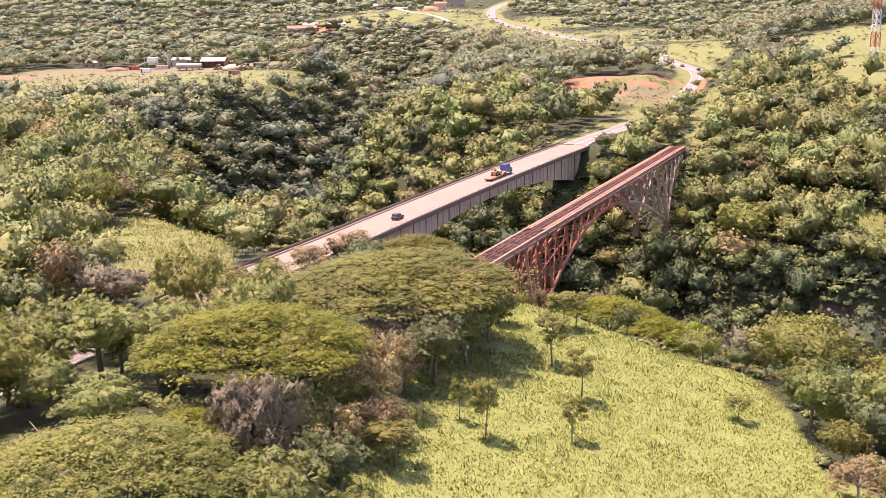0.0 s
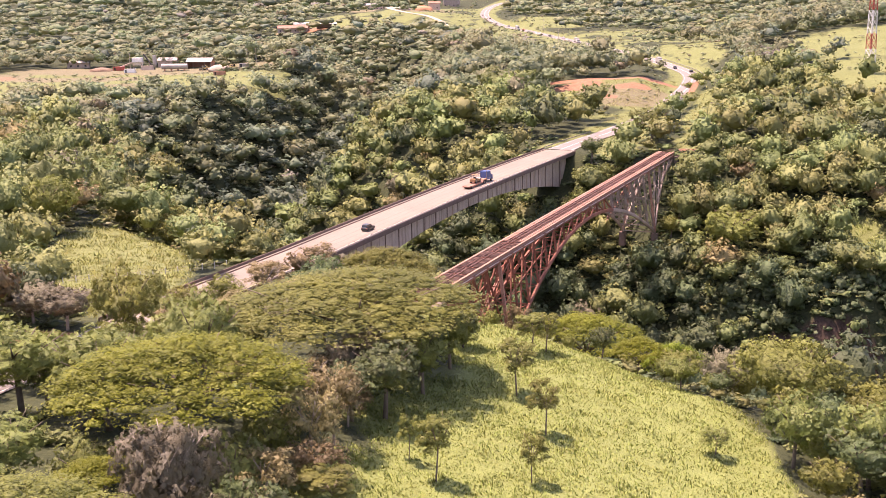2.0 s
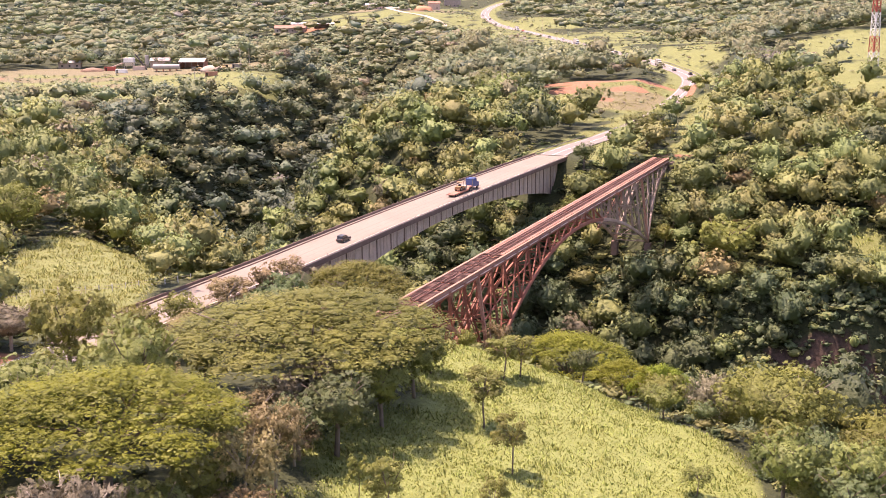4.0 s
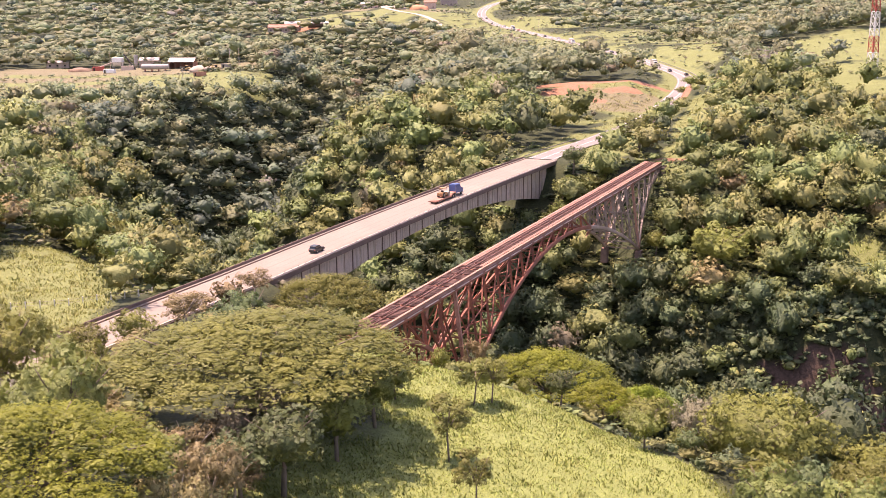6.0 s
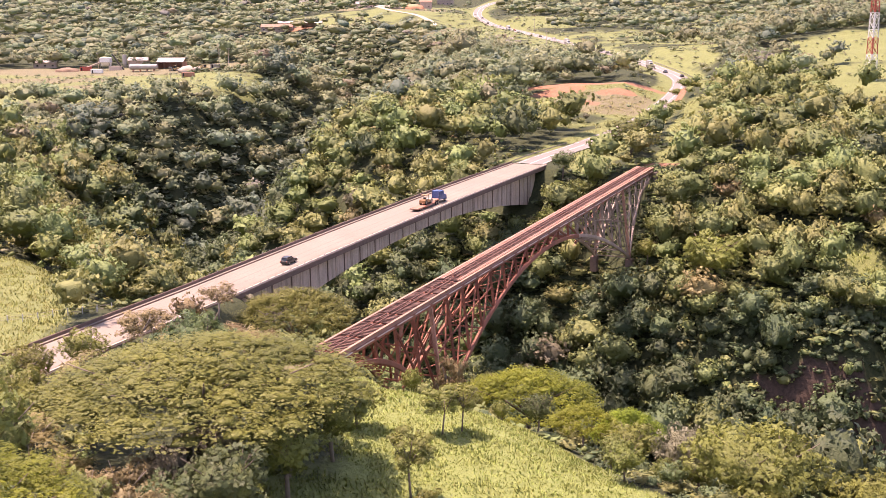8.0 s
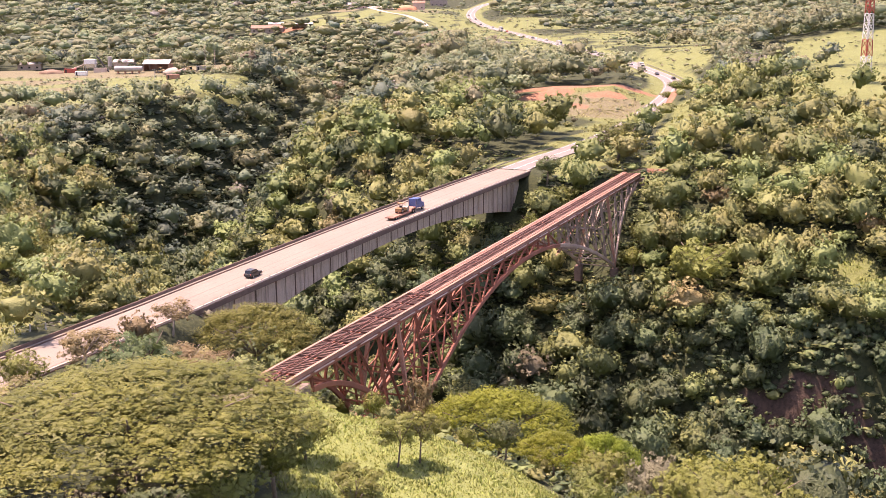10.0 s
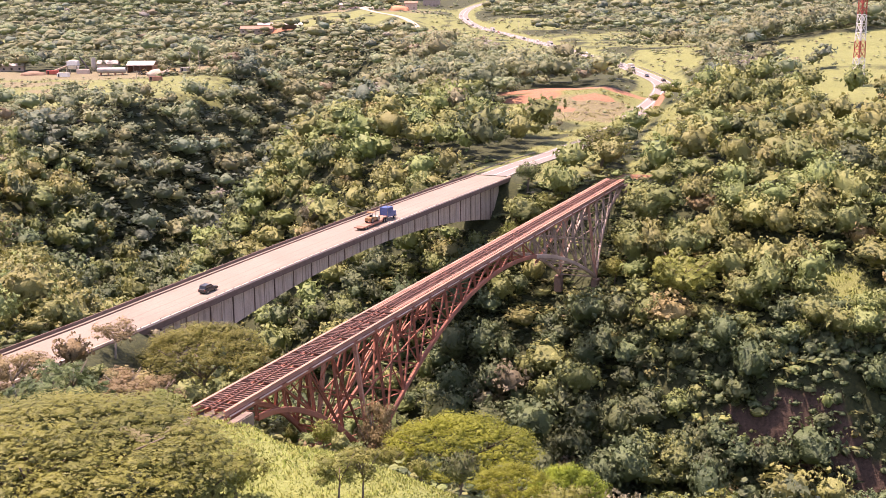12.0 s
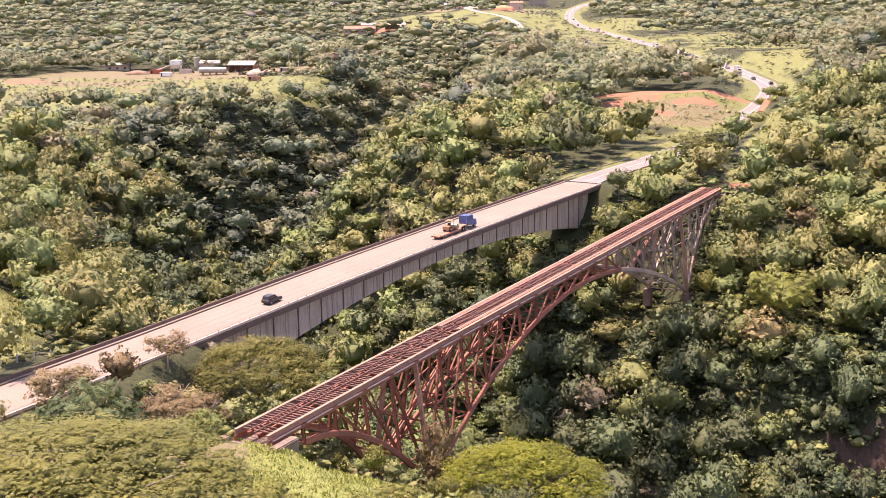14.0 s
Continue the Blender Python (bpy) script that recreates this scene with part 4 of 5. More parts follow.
def cliff_growth(n, seed):
    """Bushes, creepers and small trees that hang on the cliff over the river."""
    rng = np.random.RandomState(seed)
    s, o = rng.uniform(-45, 75, n), rng.uniform(-20, 16, n)
    c, q = math.cos(radians(-28)), math.sin(radians(-28))
    x, y = 126 + s * c - o * q, 353 + s * q + o * c
    m = cover(ROCKS, x, y) < rng.uniform(0.55, 1.25, n)
    x, y = x[m], y[m]
    R = rng.uniform(1.6, 3.8, len(x))
    H = R * rng.uniform(1.2, 2.6, len(x))
    # Mostly dark leaves, whose colour carries the shade of the cliff.
    k = rng.choice([1, 2, 3], len(x), p=(0.12, 0.8, 0.08))
    wood("cliff_growth", {n: "bushes and creepers hanging on the cliff, darkened for its shade" for n in LEAVES}, (x, y, terrain(x, y) - 0.35 * H, k, R, H, rng), {k: unit_protos(450 + 10 * k, 3, 9, 48, 0.6, 1) for k in (1, 2, 3)})


cliff_growth(1500, 65)


def scrub_bushes(box_, n, seed, size):
    """Low olive and tan bushes that stand about on rough grass."""
    rng = np.random.RandomState(seed)
    x, y = rng.uniform(box_[0], box_[1], n), rng.uniform(box_[2], box_[3], n)
    clump = ripple(x, y, 31) + 0.7 * ripple(y, x, 13) > rng.uniform(-0.9, 0.5, n)
    m = clump & (meadow_cover(x, y) > 0.5) & (cover(SOILS, x, y) < 0.35) & (near_line(ROAD_LINE, x, y)[0] > 10) & (near_line(TRACK_LINE, x, y)[0] > 6)
    x, y = x[m], y[m]
    R = size * rng.uniform(0.6, 1.7, len(x)) ** 1.4
    H = R * rng.uniform(0.8, 1.5, len(x))
    k = rng.choice([1, 3, 4], len(x), p=(0.35, 0.45, 0.2))
    wood("scrub_bushes", {n: "low olive and tan bushes on rough grass" for n in LEAVES}, (x, y, terrain(x, y) - 0.2 * H, k, R, H, rng), {k: unit_protos(480 + 10 * k, 3, 6, 12, 1.1, 0) for k in (1, 3, 4)}, HAZY_LEAVES)


scrub_bushes((55, 330, 540, 720), 1500, 66, 1.1)
scrub_bushes((40, 300, 720, 1500), 4200, 67, 1.7)
scrub_bushes((-330, -60, 740, 840), 1300, 68, 1.2)

rng, tx, ty = scatter(600, 930, 9.6, 32)
tk = sort_of(tx, ty, rng)
tR = 4.6 + 6.4 * rng.uniform(0, 1, len(tx)) ** 1.5
tH = tR * rng.uniform(1.35, 2.0, len(tx))
tR, tH = low_scrub_and_view(tx, ty, tR, tH, rng)
wood("far_woodland", WOOD_LABEL, (tx, ty, terrain(tx, ty), tk, tR, tH, rng), {k: unit_protos(200 + 10 * k, 5, 16, 128, 0.6, 1) for k in LEAVES}, HAZY_LEAVES)

for y0, y1, step, seed, clumps, count in ((930, 1500, 12.6, 33, 8, 18), (1500, 2700, 21.0, 34, 6, 8)):
    rng, tx, ty = scatter(y0, y1, step, seed)
    tk = sort_of(tx, ty, rng)
    tR = step * (0.42 + 0.62 * rng.uniform(0, 1, len(tx)) ** 1.4)
    tH = tR * rng.uniform(0.9, 1.5, len(tx))
    tR, tH = low_scrub_and_view(tx, ty, tR, tH, rng)
    wood("distant_woodland", WOOD_LABEL, (tx, ty, terrain(tx, ty), tk, tR, tH, rng), {k: unit_protos(300 + 10 * k, 5, clumps, count, 0.95, 1) for k in LEAVES}, HAZY_LEAVES)


def grass_tufts(name, label, n, box_, seed, tall, material):
    """Tall grass in tussocks of bent blades."""
    rng = np.random.RandomState(seed)
    x, y = rng.uniform(box_[0], box_[1], n // 14), rng.uniform(box_[2], box_[3], n // 14)
    m = (meadow_cover(x, y) + 0.12 * ripple(x, y, 14) > 0.46) & (cover(SOILS, x, y) < 0.45) & (near_line(ROAD_LINE, x, y)[0] > 7)
    x, y = x[m], y[m]
    size = rng.uniform(0.5, 1.5, len(x)) ** 1.3 * (1 + 0.35 * ripple(x, y, 9))
    tint, size = np.repeat(rng.uniform(0, 1, len(x)), 14), np.repeat(size, 14)
    n = len(size)
    dx, dy = rng.normal(scale=0.8, size=(2, n)) * size
    x, y = np.repeat(x, 14) + dx, np.repeat(y, 14) + dy
    z = terrain(x, y)
    a = rng.uniform(0, 6.28, n)
    h = tall * size * rng.uniform(0.5, 1.2, n) * np.exp(-(dx * dx + dy * dy) / (1.6 * size * size))
    w = 0.11 * rng.uniform(0.6, 1.4, n) * np.sqrt(size)
    c, s = np.cos(a) * w, np.sin(a) * w
    lx, ly = rng.uniform(-0.4, 0.4, (2, n)) * h
    v = np.stack([np.stack([x - c, y - s, z - 0.05], 1), np.stack([x + c, y + s, z - 0.05], 1), np.stack([x + lx + 0.5 * c, y + ly + 0.5 * s, z + h], 1)], 1).reshape(-1, 3)
    f = np.arange(3 * n).reshape(-1, 3)
    up = np.stack([0.2 * dx / size, 0.2 * dy / size, np.ones(n)], 1) + rng.normal(scale=0.13, size=(n, 3))
    me = leafy(name, v, f, np.repeat(up / np.linalg.norm(up, axis=1)[:, None], 3, 0).astype(np.float32), material)
    me.attributes.new("tint", "FLOAT", "POINT").data.foreach_set("value", np.repeat(tint, 3).astype(np.float32))
    tagged(new(name, me), label, "grass", kind="stuff")


grass_tufts("meadow_grass", "tall sunlit yellow-green grass on the slope", 480000, (-30, 90, 100, 256), 41, 0.36, GRASS)
grass_tufts("bank_grass", "tall yellow-green grass on the bank", 110000, (-110, -25, 200, 350), 42, 0.55, BANK_GRASS)
grass_tufts("verge_grass", "yellow-green grass beside the bridge end", 60000, (60, 160, 450, 660), 43, 0.6, foliage("verge_grass", (0.38, 0.37, 0.15), (0.25, 0.25, 0.095), 0.3))

grass_tufts("glade_grass", "sunlit yellow-green grass on the gorge edge", 9000, (136, 166, 364, 400), 44, 0.8, GRASS)

# ---- the railway bridge ----
def section_mesh(name, material, form="I"):
    """A steel member one metre long, wide and deep, to be stretched between two joints."""
    bm = bmesh.new()
    if form == "I":
        box(bm, -0.5, 0.5, -0.5, -0.36, -0.5, 0.5)
        box(bm, -0.5, 0.5, 0.36, 0.5, -0.5, 0.5)
        box(bm, -0.10, 0.10, -0.36, 0.36, -0.5, 0.5)
    elif form == "laced":
        box(bm, -0.5, -0.28, -0.5, 0.5, -0.5, 0.5)
        box(bm, 0.28, 0.5, -0.5, 0.5, -0.5, 0.5)
        for k in range(12):
            z = -0.5 + k / 12
            flip = -1 if k % 2 else 1
            tube(bm, (-0.4 * flip, 0.45, z), (0.4 * flip, 0.45, z + 1 / 12), 0.05, sides=4)
    else:
        box(bm, -0.5, 0.5, -0.5, 0.5, -0.5, 0.5)
        bmesh.ops.bevel(bm, geom=[e for e in bm.edges if abs(e.verts[0].co.z - e.verts[1].co.z) > 0.5], offset=0.12, segments=1, affect="EDGES")
    return mesh_of(bm, name, material)


def member(me, name, parent, p, q, wide, deep, label=""):
    p, q = Vector(p), Vector(q)
    way = (q - p).normalized()
    side = way.cross(Vector((1, 0, 0)))
    side = side.normalized() if side.length > 1e-3 else Vector((0, 1, 0))
    across = side.cross(way)
    m = Matrix((across, side, way)).transposed().to_4x4()
    ob = new(name, me)
    ob.parent = parent
    ob.matrix_basis = Matrix.Translation((p + q) / 2) @ m @ Matrix.Diagonal((wide, deep, (q - p).length, 1))
    return tagged(ob, label)


RAIL_LONG, BAY = 229.2, 229.2 / 28
HALF, BATTER = 2.85, 0.13


def low_chord(s):
    """The height of the bottom chord: two anchor arms and the arch between the piers."""
    t = min(s, RAIL_LONG - s)
    if t < 41:
        return -3.5 - 0.0165 * max(0, t - 7) ** 2
    return -4.0 - 0.0034 * (s - RAIL_LONG / 2) ** 2


def build_railway_bridge():
    bridge = new("railway_bridge")
    bridge.matrix_world = pose(RAIL_AT[0], RAIL_AT[1], 0, 0, 0, -math.degrees(math.atan2(RAIL_WAY[0], RAIL_WAY[1])))
    tagged(bridge, "old rusty red steel arch railway bridge over the gorge", "bridge")
    rust, pale, grey, laced, tie_me, solid = (section_mesh("member", RUST), section_mesh("member", PALE_RUST), section_mesh("member", GREY_STEEL),
                                              section_mesh("member", PALE_RUST, "laced"), section_mesh("tie", TIE_WOOD, "box"), section_mesh("member", RUST, "box"))
    top = -1.1
    for side in (-1, 1):
        # edge girder of the deck, in lengths between the posts
        for k in range(28):
            a, b = k * BAY, (k + 1) * BAY
            member(pale, "girder", bridge, (side * 2.8, a + 0.02, -0.15), (side * 2.8, b - 0.02, -0.15), 0.5, 0.8)
            member(solid, "top_chord", bridge, (side * HALF, a, top), (side * HALF, b, top), 0.45, 0.6)
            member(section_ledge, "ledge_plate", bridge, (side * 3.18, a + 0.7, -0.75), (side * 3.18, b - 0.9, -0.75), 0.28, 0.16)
        member(section_rail, "rail", bridge, (side * 0.55, 0, 0.36), (side * 0.55, RAIL_LONG, 0.36), 0.10, 0.16, "worn steel rail")
        member(rust, "stringer", bridge, (side * 0.85, 0.4, -0.35), (side * 0.85, RAIL_LONG - 0.4, -0.35), 0.32, 0.7)
        member(section_plank, "walkway_plank", bridge, (side * 1.75, 58, 0.24), (side * 1.75, RAIL_LONG - 0.4, 0.24), 0.34, 0.08)
        member(section_plank, "walkway_plank", bridge, (side * 2.2, 58, 0.24), (side * 2.2, RAIL_LONG - 0.4, 0.24), 0.22, 0.08)
        at = lambda s, z: (side * (HALF - BATTER * (z - top)), s, z)
        for k in range(29):
            s = k * BAY
            z = low_chord(s)
            warm = s < 0.6 * RAIL_LONG
            if 0 < k < 28 and z < top - 1:
                wide = 0.75 if k in (5, 23) else 0.42
                member(laced if wide > 0.5 else (rust if warm else grey), "post", bridge, at(s, top - 0.2), at(s, z), wide, 0.5)
            if k < 28:
                e = (k + 1) * BAY
                z2 = low_chord(e)
                if 0 < k < 27:
                    for f in range(2):
                        a, b = s + f * BAY / 2, s + (f + 1) * BAY / 2
                        member(solid if warm else section_grey_box, "bottom_chord", bridge, at(a, low_chord(a)), at(b, low_chord(b)), 0.6, 0.95)
                mid = RAIL_LONG / 2
                me = rust if warm else grey
                if (s < 41 - BAY) or (mid < s < RAIL_LONG - 41):
                    pts = (at(s, top - 0.2), at(e, z2))
                else:
                    pts = (at(s, z), at(e, top - 0.2))
                member(me, "diagonal", bridge, *pts, 0.32, 0.36)
                if -z > 9 and -z2 > 9:
                    half = 0.5
                    member(me, "strut", bridge, at(s, z * half), at(e, z2 * half), 0.22, 0.22)
    wide_at = lambda z: HALF - BATTER * (z - top)
    for k in range(1, 28):
        s, z = k * BAY, low_chord(k * BAY)
        warm = s < 0.6 * RAIL_LONG
        me = rust if warm else grey
        member(rust, "floor_beam", bridge, (-2.6, s, -0.95), (2.6, s, -0.95), 0.3, 0.6)
        member(me, "cross_strut", bridge, (-wide_at(z), s, z), (wide_at(z), s, z), 0.3, 0.3)
        if z < -6:
            member(me, "cross_brace", bridge, (-wide_at(z), s, z), (wide_at(top), s, top), 0.2, 0.2)
            member(me, "cross_brace", bridge, (wide_at(z), s, z), (-wide_at(top), s, top), 0.2, 0.2)
        if z < -12:
            zm = z / 2
            member(me, "cross_strut", bridge, (-wide_at(zm), s, zm), (wide_at(zm), s, zm), 0.24, 0.24)
        if k < 27:
            e, z2 = s + BAY, low_chord(s + BAY)
            member(me, "lateral_brace", bridge, (-wide_at(z), s, z), (wide_at(z2), e, z2), 0.2, 0.2)
    # the long laced struts that rise from the piers to the deck
    member(laced, "laced_strut", bridge, (-5.2, 38, -22), (-HALF, 73, -1.4), 0.7, 0.7, "pale laced steel strut")
    member(laced, "laced_strut", bridge, (-4.4, 163, -13.5), (-HALF, 196, -1.8), 0.7, 0.7, "pale laced steel strut")
    # ties, uneven as they lie
    r = np.random.RandomState(9)
    for k in range(272):
        s = 0.5 + k * 0.84
        if r.uniform() < 0.05:
            continue
        j = r.uniform(-0.07, 0.07, 3)
        ln = 2.42 + 0.1 * j[0]
        member(tie_me, "tie", bridge, (-ln, s + j[1], 0.10), (ln, s + j[2], 0.10), 0.24, 0.2)
    # piers' shoes on concrete blocks
    for s in (41, RAIL_LONG - 41):
        for side in (-1, 1):
            z = low_chord(41) - 0.4
            x = side * wide_at(z)
            part("shoe", boxed(x - 1.1, x + 1.1, s - 1.2, s + 1.2, z - 5, z - 0.1, bevel=0.15), STAIN_AND_SHADE, bridge, "stone footing under the arch")
    return bridge


# Sunlight on the ledge plates is painted in as this pale colour.
section_ledge = section_mesh("ledge_plate", surface("painted_flange_sunlight", (0.72, 0.56, 0.47), (0.52, 0.36, 0.28), 0.3, 4.0, 0.8), "box")
section_rail = section_mesh("rail", RAIL_STEEL)
section_plank = section_mesh("walkway_plank", PALE_RUST, "box")
# The sunlit look of the far arch rib is put into this colour.
section_grey_box = section_mesh("member", surface("sunlit_pale_steel", (0.46, 0.35, 0.28), (0.30, 0.21, 0.17), 0.4, 5.0, 0.75), "box")
build_railway_bridge()


def abutment(s0, s1, facing):
    """Stone abutment with a bearing shelf and a wing wall on each side."""
    thing = new("abutment")
    mid = RAIL_AT + RAIL_WAY * (s0 + s1) / 2
    thing.matrix_world = pose(mid[0], mid[1], 0, 0, 0, -math.degrees(math.atan2(RAIL_WAY[0], RAIL_WAY[1])))
    h = (s1 - s0) / 2
    part("body", boxed(-3.3, 3.3, -h, h, -7, -1.75, bevel=0.12), STONE, thing)
    part("cap_stone", boxed(-3.6, 3.6, -h - 0.2, h + 0.2, -1.75, -1.5, bevel=0.08), STONE, thing)
    for side in (-1, 1):
        e = 1.4 * facing
        part("wing_wall", boxed(side * 4.4 - 0.75, side * 4.4 + 0.75, e - 2.6, e + 2.6, -7, -1.0, bevel=0.15), STONE, thing)
    tagged(thing, "weathered stone abutment of the railway bridge", "abutment")


abutment(-3.5, 4.0, 1)
abutment(RAIL_LONG - 3.5, RAIL_LONG + 3.5, -1)


# ---- the road bridge ----
ROAD_LONG, RISE, NEAR_END = 186.0, 0.7, -66.0


def crest(s):
    return 0.9 * RISE * max(0.0, 1 - ((s - 93) / 93) ** 2) if 0 < s < 186 else 0.0


def loft(profile, s0, s1, n, name, material, parent, label="", smooth=False):
    """A bar along the bridge whose cross-section (points x, z) may change on the way."""
    at = np.linspace(s0, s1, n)
    rings = [profile(s) for s in at]
    m = len(rings[0])
    v = [(x, s, z) for s, ring in zip(at, rings) for x, z in ring]
    f = [[k * m + j, k * m + (j + 1) % m, (k + 1) * m + (j + 1) % m, (k + 1) * m + j] for k in range(n - 1) for j in range(m)]
    bm = bmesh.new()
    vs = [bm.verts.new(p) for p in v]
    for q in f:
        bm.faces.new([vs[i] for i in q])
    bm.faces.new(vs[:m][::-1])
    bm.faces.new(vs[-m:])
    bmesh.ops.recalc_face_normals(bm, faces=bm.faces)
    return part(name, bm, material, parent, label, smooth)


def soffit(s):
    return -4.3 - 0.00104 * (s - 93) ** 2


def build_road_bridge():
    bridge = new("road_bridge")
    bridge.matrix_world = pose(ROAD_AT[0], ROAD_AT[1], 0, 0, 0, -math.degrees(math.atan2(ROAD_WAY[0], ROAD_WAY[1])))
    tagged(bridge, "two-lane concrete highway bridge with an arched girder", "bridge")
    loft(lambda s: [(-6.6, crest(s) - 0.35), (6.6, crest(s) - 0.35), (6.6, crest(s)), (-6.6, crest(s))], NEAR_END, ROAD_LONG + 6, 80, "deck_slab", DECK_CONCRETE, bridge, "bleached pale concrete deck")
    for side in (-1, 1):
        loft(lambda s: [(side * 6.6 - side * 0.0, crest(s) - 1.2), (side * 6.75, crest(s) - 1.2), (side * 6.75, crest(s) - 0.02), (side * 6.6, crest(s) - 0.02)], NEAR_END, ROAD_LONG + 6, 80, "fascia", STAIN_AND_SHADE, bridge, "dark stained edge beam")
        loft(lambda s: [(side * 6.2, crest(s) + 0.002), (side * 6.62, crest(s) + 0.002), (side * 6.55, crest(s) + (0.8 if side < 0 else 0.35)), (side * 6.3, crest(s) + (0.8 if side < 0 else 0.35))], NEAR_END, ROAD_LONG + 6, 80, "parapet", STAIN_AND_SHADE if side < 0 else CONCRETE, bridge, "weathered concrete parapet")
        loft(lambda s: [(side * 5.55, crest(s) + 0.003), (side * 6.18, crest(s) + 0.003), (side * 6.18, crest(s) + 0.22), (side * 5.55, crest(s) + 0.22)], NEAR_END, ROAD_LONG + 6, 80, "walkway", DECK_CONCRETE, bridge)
        # The left kerb's line of shadow is put into its dark colour.
        loft(lambda s: [(side * 5.43, crest(s) + 0.003), (side * 5.545, crest(s) + 0.003), (side * 5.545, crest(s) + 0.25), (side * 5.43, crest(s) + 0.25)], NEAR_END, ROAD_LONG + 6, 80, "kerb", STAIN_AND_SHADE if side < 0 else DECK_CONCRETE, bridge)
        # webs of the box girder
        web = loft(lambda s: [(side * 4.0, soffit(s)), (side * 4.25, soffit(s)), (side * 4.25, crest(s) - 0.36), (side * 4.0, crest(s) - 0.36)], 3, ROAD_LONG - 3, 70, "web", STREAKED, bridge, "grey concrete girder side with dark streaks")
        r = np.random.RandomState(3)
        for k in range(44):
            s = 5 + k * 4.05
            if s > ROAD_LONG - 4:
                break
            w = r.uniform(0.12, 0.3)
            bm = bmesh.new()
            x0, x1 = sorted((side * 4.252, side * 4.42))
            box(bm, x0, x1, s - 0.14, s + 0.14, soffit(s) + 0.02, crest(s) - 0.4)
            part("rib", bm, STAIN_AND_SHADE if k % 2 else CONCRETE, web)
        for k in range(0, 62):
            s = k * 3.0 + 0.5
            ob = new("baluster", BALUSTER)
            ob.parent, ob.location = bridge, (side * 6.42, s, crest(s) + (0.802 if side < 0 else 0.352))
    loft(lambda s: [(-3.98, soffit(s) + 0.02), (3.98, soffit(s) + 0.02), (3.98, soffit(s) + 0.35), (-3.98, soffit(s) + 0.35)], 3, ROAD_LONG - 3, 70, "bottom_slab", CONCRETE, bridge)
    for side in (-1, 1):
        loft(lambda s: [(side * 4.252, crest(s) - 1.0), (side * 4.7, crest(s) - 0.7), (side * 4.7, crest(s) - 0.36), (side * 4.252, crest(s) - 0.36)], 3, ROAD_LONG - 3, 70, "haunch", CONCRETE, bridge)
    for offset, wide in ((-4.4, 0.12), (-2.2, 0.07), (0.0, 0.13), (2.2, 0.07), (4.4, 0.12)):
        loft(lambda s: [(offset - wide, crest(s) + 0.004), (offset + wide, crest(s) + 0.004), (offset + wide, crest(s) + 0.01), (offset - wide, crest(s) + 0.01)], 0, ROAD_LONG + 3, 50, "lane_line", WORN_LINE, bridge, "worn lane line")
    for s in (1.2, ROAD_LONG - 2.8):
        part("end_wall", boxed(-4.6, 4.6, s - 1.6, s + 2.8, -14, crest(s) - 0.4, bevel=0.1), CONCRETE, bridge, "tall concrete end wall")


BALUSTER = mesh_of(boxed(-0.06, 0.06, -0.06, 0.06, 0, 0.28), "baluster", STEEL)
WORN_LINE = surface("worn_lane_paint", (0.22, 0.15, 0.11), (0.26, 0.20, 0.15), 0.3, 4.0, 0.8)
build_road_bridge()

# ---- vehicles ----
def extruded(outline, half, bevel=0.06):
    """A side view (y, z) drawn out to both sides."""
    bm = bmesh.new()
    a = [bm.verts.new((-half, y, z)) for y, z in outline]
    b = [bm.verts.new((half, y, z)) for y, z in outline]
    bm.faces.new(a)
    bm.faces.new(b[::-1])
    for k in range(len(outline)):
        bm.faces.new([a[k], b[k], b[(k + 1) % len(outline)], a[(k + 1) % len(outline)]])
    bmesh.ops.recalc_face_normals(bm, faces=bm.faces)
    if bevel:
        bmesh.ops.bevel(bm, geom=bm.edges[:], offset=bevel, segments=2, affect="EDGES")
    return bm


def wheel(parent, x, y, r, wide=0.24):
    tyre = part("wheel", tube(bmesh.new(), (x - wide / 2, y, r), (x + wide / 2, y, r), r, sides=16), RUBBER, parent)
    side = 1 if x > 0 else -1
    part("rim", tube(bmesh.new(), (x + side * wide / 2, y, r), (x + side * (wide / 2 + 0.03), y, r), 0.6 * r, sides=12), STEEL, tyre)


def build_car(paint, label, suv=True):
    car = new("suv" if suv else "car")
    h = 1.72 if suv else 1.45
    part("body", extruded([(-2.25, 0.35), (-2.3, 0.95), (-2.2, 1.02), (1.0, 1.05), (2.1, 0.92), (2.3, 0.7), (2.28, 0.35)], 0.88), paint, car)
    part("cabin_glass", extruded([(-2.12 if suv else -1.6, 1.0), (-1.85 if suv else -1.1, h - 0.1), (0.2, h - 0.1), (1.0, 1.02)], 0.78, 0.05), GLASS, car, "dark tinted windows")
    part("roof", extruded([(-1.98 if suv else -1.25, h - 0.14), (-1.85 if suv else -1.1, h), (0.1, h), (0.35, h - 0.14)], 0.76, 0.04), paint, car)
    for x in (-0.8, 0.8):
        part("roof_rail", boxed(x * 0.85 - 0.03, x * 0.85 + 0.03, -1.6, 0.1, h + 0.002, h + 0.06), STEEL, car)
        part("headlight", boxed(x - 0.15 * (1 if x > 0 else 1), x + 0.1, 2.2, 2.31, 0.68, 0.84, bevel=0.02), WHITE_PAINT, car, "clear headlight")
        part("tail_light", boxed(x - 0.1, x + 0.08, -2.33, -2.22, 0.75, 1.0, bevel=0.02), RED_PAINT, car, "red tail light")
        for y in (-1.4, 1.4):
            wheel(car, x, y, 0.36)
    return tagged(car, label, "car", "cars on the highway")


